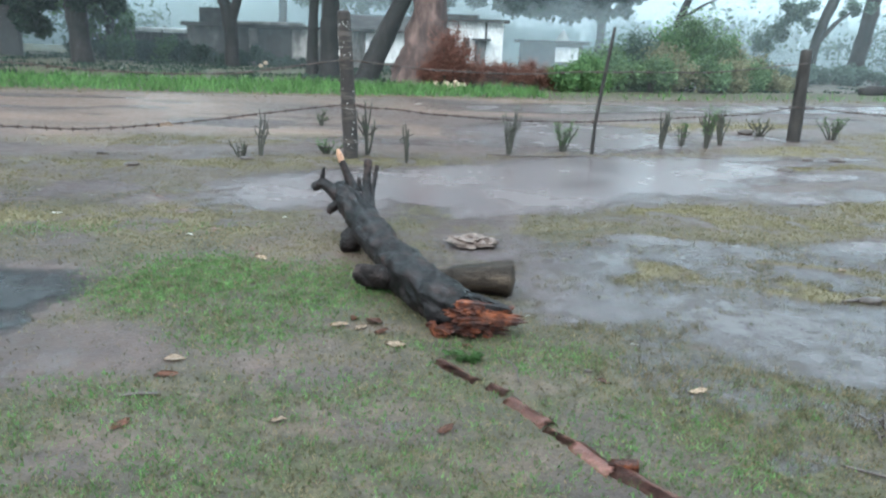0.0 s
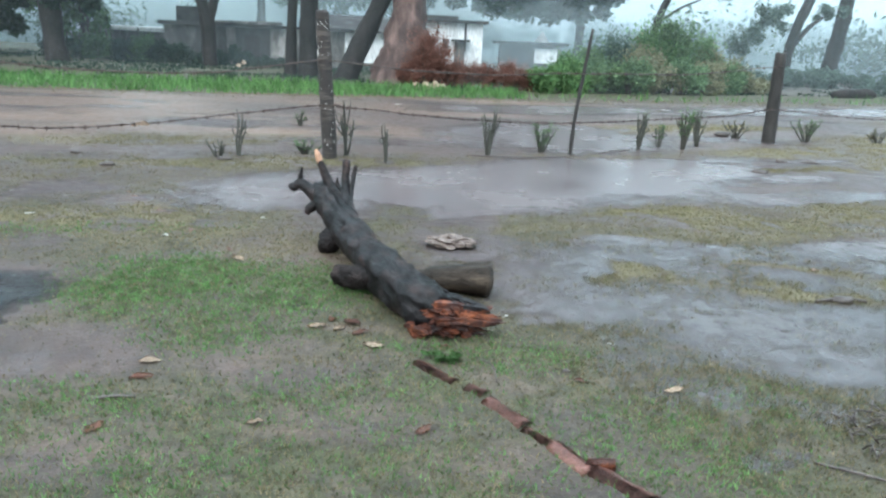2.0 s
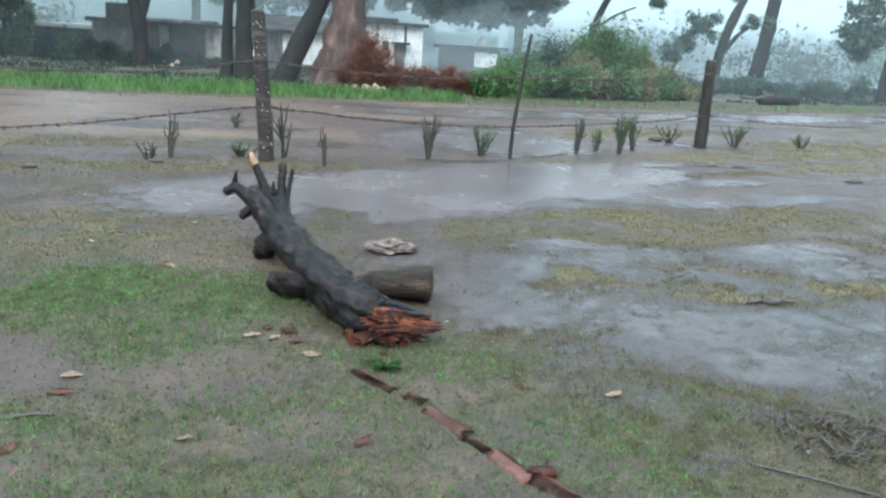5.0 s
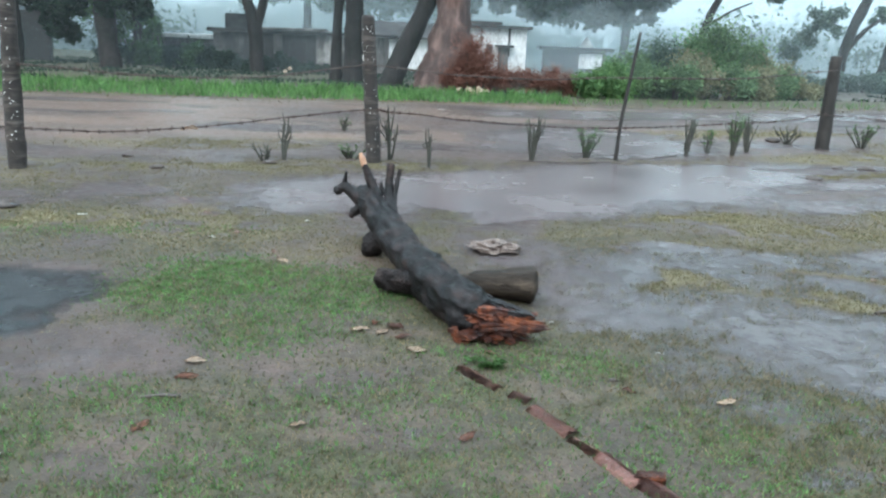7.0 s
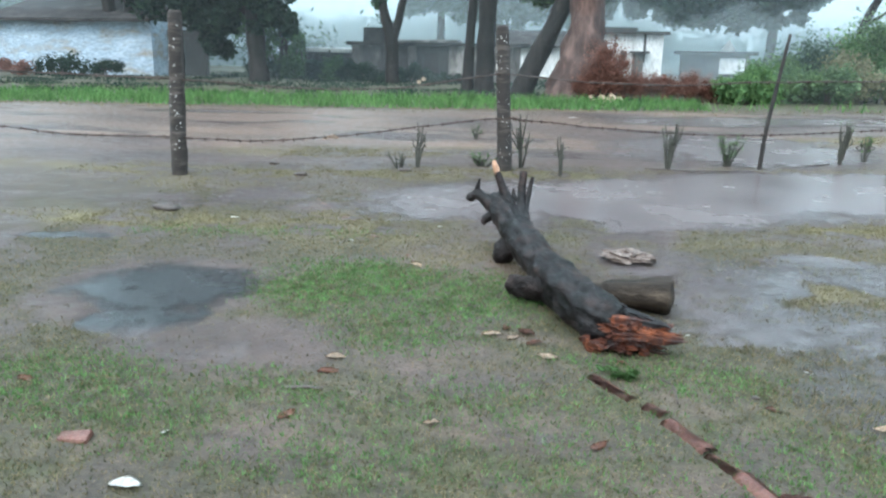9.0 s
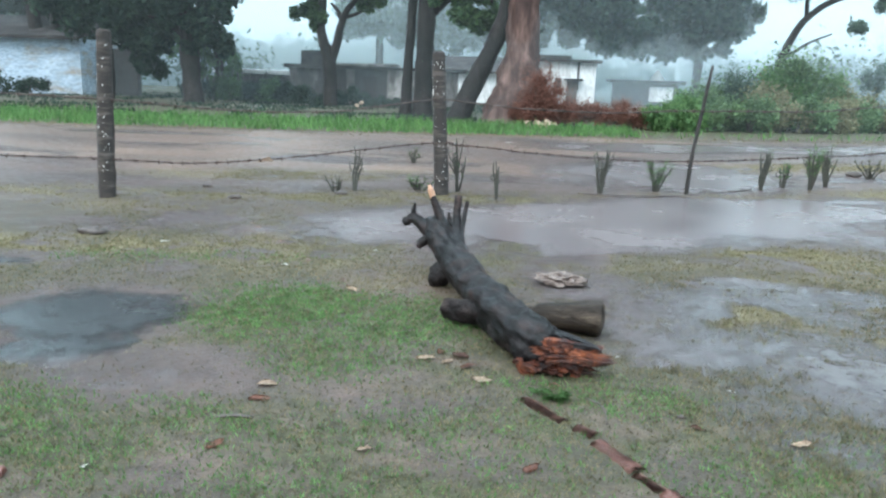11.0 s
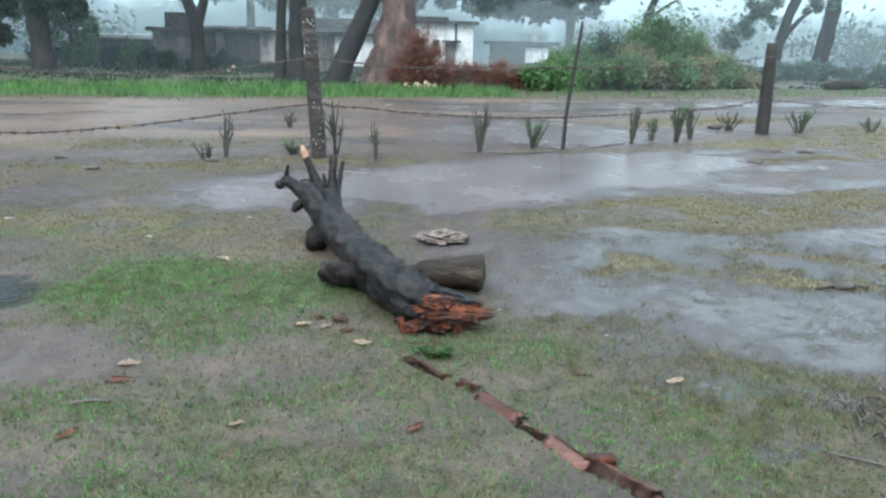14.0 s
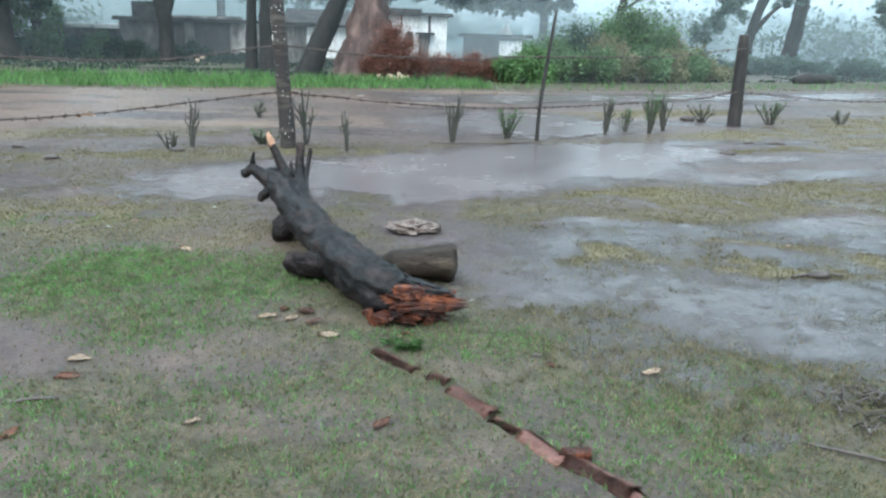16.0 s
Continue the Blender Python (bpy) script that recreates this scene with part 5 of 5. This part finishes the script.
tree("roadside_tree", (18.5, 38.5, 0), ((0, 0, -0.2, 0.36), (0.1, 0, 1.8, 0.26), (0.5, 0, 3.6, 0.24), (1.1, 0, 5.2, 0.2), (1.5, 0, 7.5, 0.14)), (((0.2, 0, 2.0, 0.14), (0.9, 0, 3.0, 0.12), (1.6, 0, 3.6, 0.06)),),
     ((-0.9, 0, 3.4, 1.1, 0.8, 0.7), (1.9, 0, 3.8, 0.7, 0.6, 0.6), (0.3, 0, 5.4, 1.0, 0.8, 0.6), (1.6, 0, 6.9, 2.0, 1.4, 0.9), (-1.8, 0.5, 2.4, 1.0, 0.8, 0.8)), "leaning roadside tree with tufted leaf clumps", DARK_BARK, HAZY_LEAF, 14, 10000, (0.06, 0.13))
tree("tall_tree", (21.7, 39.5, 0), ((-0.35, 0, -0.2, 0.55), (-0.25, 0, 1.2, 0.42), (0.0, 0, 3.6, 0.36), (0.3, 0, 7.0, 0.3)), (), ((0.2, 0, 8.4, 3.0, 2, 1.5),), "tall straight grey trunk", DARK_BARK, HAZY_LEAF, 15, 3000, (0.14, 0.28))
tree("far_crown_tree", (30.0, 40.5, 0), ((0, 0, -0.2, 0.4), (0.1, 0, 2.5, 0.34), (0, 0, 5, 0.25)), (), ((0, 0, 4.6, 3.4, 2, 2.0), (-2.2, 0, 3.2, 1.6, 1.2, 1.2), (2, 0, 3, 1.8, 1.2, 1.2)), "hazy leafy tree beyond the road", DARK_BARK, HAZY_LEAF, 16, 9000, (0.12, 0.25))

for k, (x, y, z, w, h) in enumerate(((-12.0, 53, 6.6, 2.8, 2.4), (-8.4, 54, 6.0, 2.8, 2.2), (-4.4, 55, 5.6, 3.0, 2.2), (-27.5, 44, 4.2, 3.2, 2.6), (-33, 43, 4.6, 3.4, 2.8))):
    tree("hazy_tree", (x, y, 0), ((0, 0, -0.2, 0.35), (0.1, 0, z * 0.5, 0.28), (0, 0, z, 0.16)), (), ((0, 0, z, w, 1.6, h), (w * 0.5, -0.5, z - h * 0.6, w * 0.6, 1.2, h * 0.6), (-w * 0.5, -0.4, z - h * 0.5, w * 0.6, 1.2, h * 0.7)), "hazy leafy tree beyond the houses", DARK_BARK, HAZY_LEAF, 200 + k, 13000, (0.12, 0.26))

# ---- shrubs and dry brush beyond the road ----


def shrub(at, size, seed, leaf, label, count=2600, leaves=(0.035, 0.085), group="shrubs beyond the road", name="shrub"):
    rnd = np.random.default_rng(seed)
    s = thing(name, label, "shrub", group, at=(at[0], at[1], 0.0))
    n = 14
    d = rnd.normal(0, 1, (n, 3))
    d = d / np.linalg.norm(d, axis=1)[:, None] * rnd.uniform(0.3, 1.0, n)[:, None]
    cs = [(q[0] * size[0], q[1] * size[1], max(0.15, size[2] * (0.5 + 0.48 * q[2]))) for q in d]
    rs = [0.42 * size[2] * k for k in rnd.uniform(0.5, 1.0, n)]
    bm = bmesh.new()
    for k, c in enumerate(cs[:9]):
        tube(bm, ((c[0] * 0.15, c[1] * 0.15, -0.05, 0.03), (c[0] * 0.5, c[1] * 0.5, c[2] * 0.6, 0.02), (c[0], c[1], c[2] + 0.1, 0.008)), 5, 3)
    part("stems", bm, TWIG, s)
    part("foliage", cloud_mesh("foliage", leaf, seed, cs, rs, count, leaves, floor=0.02), leaf, s)
    return s


for k, (x, y, rx, h, leaf, label) in enumerate((
        (3.9, 24.4, 0.7, 0.95, BRIGHT_SHRUB, "bright green rounded shrub beyond the flooded road"),
        (4.8, 25, 0.8, 1.15, BRIGHT_SHRUB, "bright green rounded shrub beyond the flooded road"),
        (5.9, 25.6, 0.9, 1, SHRUB_LEAF, "dull green shrub beyond the flooded road"),
        (7, 25.9, 0.9, 1.1, SHRUB_LEAF, "dark green shrub beyond the flooded road"),
        (8.1, 26.3, 1, 1.15, OLIVE_SHRUB, "olive brown shrub beyond the flooded road"),
        (9.3, 26.9, 1, 1.1, SHRUB_LEAF, "dark green shrub beyond the flooded road"),
        (10.4, 27.6, 1, 1.1, OLIVE_SHRUB, "olive brown shrub beyond the flooded road"),
        (11.6, 28.6, 1.1, 1.05, SHRUB_LEAF, "dark green shrub beyond the flooded road"),
        (12.8, 29.5, 1, 0.95, OLIVE_SHRUB, "olive brown shrub beyond the flooded road"),
        (9.5, 29.8, 0.75, 3.3, SHRUB_LEAF, "tall leafy green bush beyond the flooded road"),
        (9, 29.5, 1, 2.5, BRIGHT_SHRUB, "tall leafy green bush beyond the flooded road"),
        (10.3, 29.9, 1, 2.4, SHRUB_LEAF, "tall leafy green bush beyond the flooded road"),
        (11.2, 30.2, 0.9, 1.8, OLIVE_SHRUB, "olive brown shrub beyond the flooded road"),
        (7.2, 29, 0.9, 2.25, HAZY_LEAF, "small grey-green bush beyond the flooded road"),
        (8, 28.4, 0.9, 1.7, OLIVE_SHRUB, "tall olive bush beyond the flooded road"),
        (6.3, 28.4, 0.8, 1.6, SHRUB_LEAF, "dull green shrub beyond the flooded road"),
        (12.4, 30.8, 0.9, 1.35, OLIVE_SHRUB, "olive brown shrub beyond the flooded road"),
        (5.2, 27.6, 0.6, 1.55, SHRUB_LEAF, "slender green bush beyond the flooded road"))):
    shrub((x, y), (rx, 0.8, h), 50 + k, leaf, label, 5000)
for k in range(9):
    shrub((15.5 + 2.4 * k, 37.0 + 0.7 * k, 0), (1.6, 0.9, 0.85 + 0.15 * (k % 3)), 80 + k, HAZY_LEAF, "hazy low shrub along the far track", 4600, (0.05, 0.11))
for k, (x, y, rx, h) in enumerate(((-0.25, 24.85, 0.42, 1.65), (0.25, 24.9, 0.55, 1.35), (0.75, 25.0, 0.6, 1.0), (1.4, 25.1, 0.7, 0.9), (2.1, 25.0, 0.7, 0.85), (2.8, 24.9, 0.7, 0.85), (3.4, 24.9, 0.5, 0.65), (-0.75, 24.8, 0.45, 0.8), (0.05, 25.2, 0.35, 1.95))):
    shrub((x, y), (rx, 0.5, h), 120 + k, BROWN_LEAF, "dried red-brown brushwood heaped by the tree", 5200, (0.016, 0.042), "dry brush", "dry_brush")
for k, (x, y, rx, h) in enumerate(((-16.6, 34.0, 1.0, 0.9), (-15.2, 34.2, 1.0, 1.15), (-13.9, 34.1, 0.9, 0.95), (-12.9, 33.9, 0.7, 1.25), (-11.9, 33.7, 0.8, 1.0), (-10.9, 33.4, 0.8, 0.8), (-9.0, 33.6, 0.9, 0.85), (-7.9, 33.7, 0.7, 0.6), (-6.8, 33.9, 0.8, 0.45), (-10.0, 33.3, 0.6, 0.55))):
    shrub((x, y), (rx, 0.5, h), 140 + k, DEEP_LEAF if k in (1, 3) else TREE_LEAF, "dark overgrown hedge by the wall" if k < 5 else "low dark weeds along the wall", 5200, (0.04, 0.085), "hedge", "hedge")
for k, (x, y, rx, h) in enumerate(((-25.6, 30.6, 1.3, 1.1), (-23.6, 31.0, 1.2, 0.9), (-27.5, 30.2, 1.3, 0.8))):
    shrub((x, y), (rx, 0.6, h), 160 + k, BROWN_LEAF if k == 2 else TREE_LEAF, "heap of dark dry brushwood before the hut", 2200, (0.05, 0.1), "dry brush", "dry_brush")
for k, (x, y) in enumerate(((-6.45, 25.2), (-6.3, 25.25))):
    bm = lump(0.065, (1.2, 0.7, 1.0), 0.5, k + 3, 3, 2)
    ob = tagged(new("pale_flower_tuft", solid("pale_flower_tuft", bm, TAN_ROCK, False)), "pale cream flower tuft in the verge", "flower", "flower tufts")
    ob.location = (x, y, 0.42 + 0.1 * k)
for k, (x, y, r) in enumerate(((-0.45, 24.1, 0.16), (-0.1, 24.0, 0.18), (0.2, 23.9, 0.2), (0.05, 23.7, 0.14), (0.42, 24.0, 0.15))):
    ob = tagged(new("pale_rock", solid("pale_rock", lump(r * 0.62, (1.1, 0.8, 1.2), 0.5, k + 20, 2.5, 2), TAN_ROCK, False)), "pale tan rock at the tree foot", "rock", "pale rocks")
    ob.location = (x, y, r * 0.5)
bm = bmesh.new()
tube(bm, ((16.3, 29.3, 0.16, 0.16), (17.2, 29.7, 0.22, 0.22), (18.3, 30.3, 0.18, 0.2), (18.7, 30.5, 0.15, 0.12)), 12, 5, 0.3, 2, 4)
tagged(new("roadside_log", solid("roadside_log", bm, DARK_BARK)), "black log lying beside the flooded road", "log")

# ---- houses ----


def house_part(name, x0, x1, y0, y1, z0, z1, material, parent, label="", jag=0.02):
    return part(name, box(bmesh.new(), x0, x1, y0, y1, z0, z1, jag), material, parent, label, False)


random.seed(14)
white = thing("white_house", "low whitewashed house with black rain stains", "house", "houses", at=(0, 45.5, 0))
white.rotation_euler = (0, 0, radians(4))
house_part("wall", -0.5, 3.15, 0, 0.3, -0.2, 2.62, LIMEWASH, white, "stained white front wall")
house_part("wall", 2.85, 3.15, 0.3, 6, -0.2, 2.62, LIMEWASH, white)
house_part("wall", -6.2, -0.5, 0.12, 0.42, -0.2, 1.85, LIMEWASH, white, "low stained white wall")
house_part("roof_slab", -0.9, 3.45, -0.35, 6.2, 2.62, 2.80, ROOF, white, "dark flat concrete roof slab")
house_part("parapet", -0.8, 1.6, -0.2, 0.1, 2.80, 3.02, ROOF, white)
bm = bmesh.new()
vs = [bm.verts.new(p) for p in ((-6.6, -0.35, 1.80), (-0.5, -0.35, 1.80), (-0.5, 3.2, 2.78), (-6.6, 3.2, 2.78), (-6.6, -0.35, 1.92), (-0.5, -0.35, 1.92), (-0.5, 3.2, 2.9), (-6.6, 3.2, 2.9))]
for q in ((3, 2, 1, 0), (4, 5, 6, 7), (0, 1, 5, 4), (1, 2, 6, 5), (2, 3, 7, 6), (3, 0, 4, 7)):
    bm.faces.new([vs[k] for k in q])
part("tile_roof", bm, ROOF, white, "sloping blackened tile roof", False)
house_part("canopy", 1.25, 2.35, -0.55, 0.0, 1.55, 1.68, ROOF, white, "small dark concrete canopy")
house_part("canopy_post", 1.45, 2.05, -0.25, 0.0, 0.0, 1.55, OLD_WALL, white)
house_part("drain_stain", 2.02, 2.16, -0.03, 0.0, 1.0, 2.62, DARKNESS, white, "black drain pipe", 0.01)
house_part("drain_stain", 0.35, 0.42, -0.03, 0.0, 1.5, 2.62, OLD_WALL, white, "dark drain pipe", 0.01)
# No hole in the wall: the window's shade is a dark sheet.
house_part("window", 0.7, 1.1, -0.02, 0.1, 1.1, 1.7, DARKNESS, white, "dark sheet painted for window shade", 0.005)

low = thing("low_house", "long low house of mouldy dark plaster", "house", "houses", at=(-8.2, 34.6, 0))
low.rotation_euler = (0, 0, radians(6))
house_part("wall", -3.9, 0.8, 0, 0.3, -0.2, 1.70, OLD_WALL, low, "dark mouldy front wall")
house_part("wall", 0.8, 4.2, -0.03, 0.27, -0.2, 1.72, STREAKED, low, "streaked pale wall")
house_part("wall", -3.9, -3.6, 0.3, 4, -0.2, 1.7, OLD_WALL, low)
house_part("roof_slab", -4.1, 4.6, -0.3, 4.2, 1.72, 1.86, ROOF, low, "dark overhanging roof edge")
house_part("roof_sheet", -1.7, 1.2, -0.1, 3.0, 1.86, 1.97, STREAKED, low, "pale roofing sheet", 0.05)
house_part("water_tank", -3.35, -2.0, 0.1, 1.2, 1.86, 2.50, ROOF, low, "black box on the roof", 0.03)
# The doorway's inner shade is a dark sheet set on the wall.
house_part("doorway", -0.35, 0.35, -0.04, 0.1, 0.0, 1.40, DARKNESS, low, "dark sheet painted for doorway shade", 0.005)
house_part("wall_post", -1.15, -0.75, -0.12, 0.0, -0.1, 1.70, STREAKED, low, "pale plaster pier", 0.02)
house_part("wall_post", 1.6, 1.75, -0.12, -0.03, -0.1, 1.7, OLD_WALL, low, "dark streaked pier", 0.02)
house_part("wall_post", 2.5, 2.6, -0.12, -0.03, -0.1, 1.7, OLD_WALL, low, "dark streaked pier", 0.02)

yard = thing("yard_fence", "dark paling fence with leaning stakes", "fence", at=(-14.4, 34.9, 0))
for k in range(16):
    bm = bmesh.new()
    h = 1.15 + 0.35 * random.random()
    tube(bm, ((-2.4 + 0.3 * k, 0, -0.1, 0.06), (-2.4 + 0.3 * k + random.uniform(-0.1, 0.1), 0, h * 0.6, 0.055), (-2.4 + 0.3 * k + random.uniform(-0.15, 0.15), 0, h, 0.04)), 6, 3, 0.2, 3, k)
    part("stake", bm, POST_DARK, yard)
shed = thing("back_shed", "pale weathered shed roof behind the fence", "shed", at=(-15.2, 39, 0))
house_part("wall", -2.6, 3.4, 0, 0.25, -0.2, 1.35, OLD_WALL, shed)
house_part("roof_sheet", -2.8, 3.6, -0.4, 2.5, 1.36, 1.55, LIMEWASH, shed, "pale rusty roofing sheet", 0.06)

blue = thing("blue_house", "pale blue limewashed house with dark tiled eaves", "house", "houses", at=(-22.2, 33.2, 0))
house_part("wall", -9, 0, 0, 0.3, -0.2, 2.72, BLUE_WALL, blue, "pale blue stained wall")
# The porch has no roof here; its shade is in the wall colour.
house_part("wall", 0, 2.1, 1.4, 1.7, -0.2, 2.3, DARKNESS, blue, "recessed porch wall painted dark as shade")
house_part("wall", -0.3, 0, 0.3, 4, -0.2, 2.7, BLUE_WALL, blue)
bm = bmesh.new()
vs = [bm.verts.new(p) for p in ((-9.4, -0.6, 2.62), (0.35, -0.6, 2.62), (0.35, 3.0, 3.75), (-9.4, 3.0, 3.75), (-9.4, -0.6, 2.78), (0.35, -0.6, 2.78), (0.35, 3.0, 3.9), (-9.4, 3.0, 3.9))]
for q in ((3, 2, 1, 0), (4, 5, 6, 7), (0, 1, 5, 4), (1, 2, 6, 5), (2, 3, 7, 6), (3, 0, 4, 7)):
    bm.faces.new([vs[k] for k in q])
part("tile_roof", bm, ROOF, blue, "dark tiled roof with low eaves", False)

hut = thing("far_hut", "hazy small hut behind the shrubs", "hut", "houses", at=(6.6, 50, 0))
house_part("wall", -2.0, 2.2, 0, 0.3, -0.2, 1.55, OLD_WALL, hut)
house_part("pale_wall", 0.4, 1.9, -0.05, 0.0, 0.4, 1.35, LIMEWASH, hut, "pale patched wall")
house_part("roof_slab", -2.2, 2.6, -0.4, 3, 1.55, 1.75, ROOF, hut)
bm = bmesh.new()
bmesh.ops.create_cone(bm, segments=10, radius1=0.5, radius2=0.05, depth=0.7, cap_ends=True)
for v in bm.verts:
    v.co = v.co + Vector((0.9, 0.5, 2.1)) + 0.06 * noise.noise_vector(v.co * 3)
part("white_cover", bm, LIMEWASH, hut, "white conical sheet on the roof")

# ---- far woods, lost in rain; some of the haze is in their leaf colour ----
rnd = np.random.default_rng(77)
cs, rs = [], []
for k in range(420):
    a = rnd.uniform(-62, 62) if k < 300 else rnd.uniform(-45, -8)
    d = rnd.uniform(62, 130)
    h = rnd.uniform(3, 9) * d / 90 * (1.4 if a < -28 else 0.55 if a < -12 else 1.0 if a < 6 else 0.6)
    w = rnd.uniform(2, 4.5)
    x, y = d * math.sin(radians(a)), d * math.cos(radians(a))
    for j in range(5):
        cs.append((x + rnd.uniform(-w, w), y + rnd.uniform(-2, 2), max(1.0, h * rnd.uniform(0.15, 1.0))))
        rs.append(w * rnd.uniform(0.5, 0.9))
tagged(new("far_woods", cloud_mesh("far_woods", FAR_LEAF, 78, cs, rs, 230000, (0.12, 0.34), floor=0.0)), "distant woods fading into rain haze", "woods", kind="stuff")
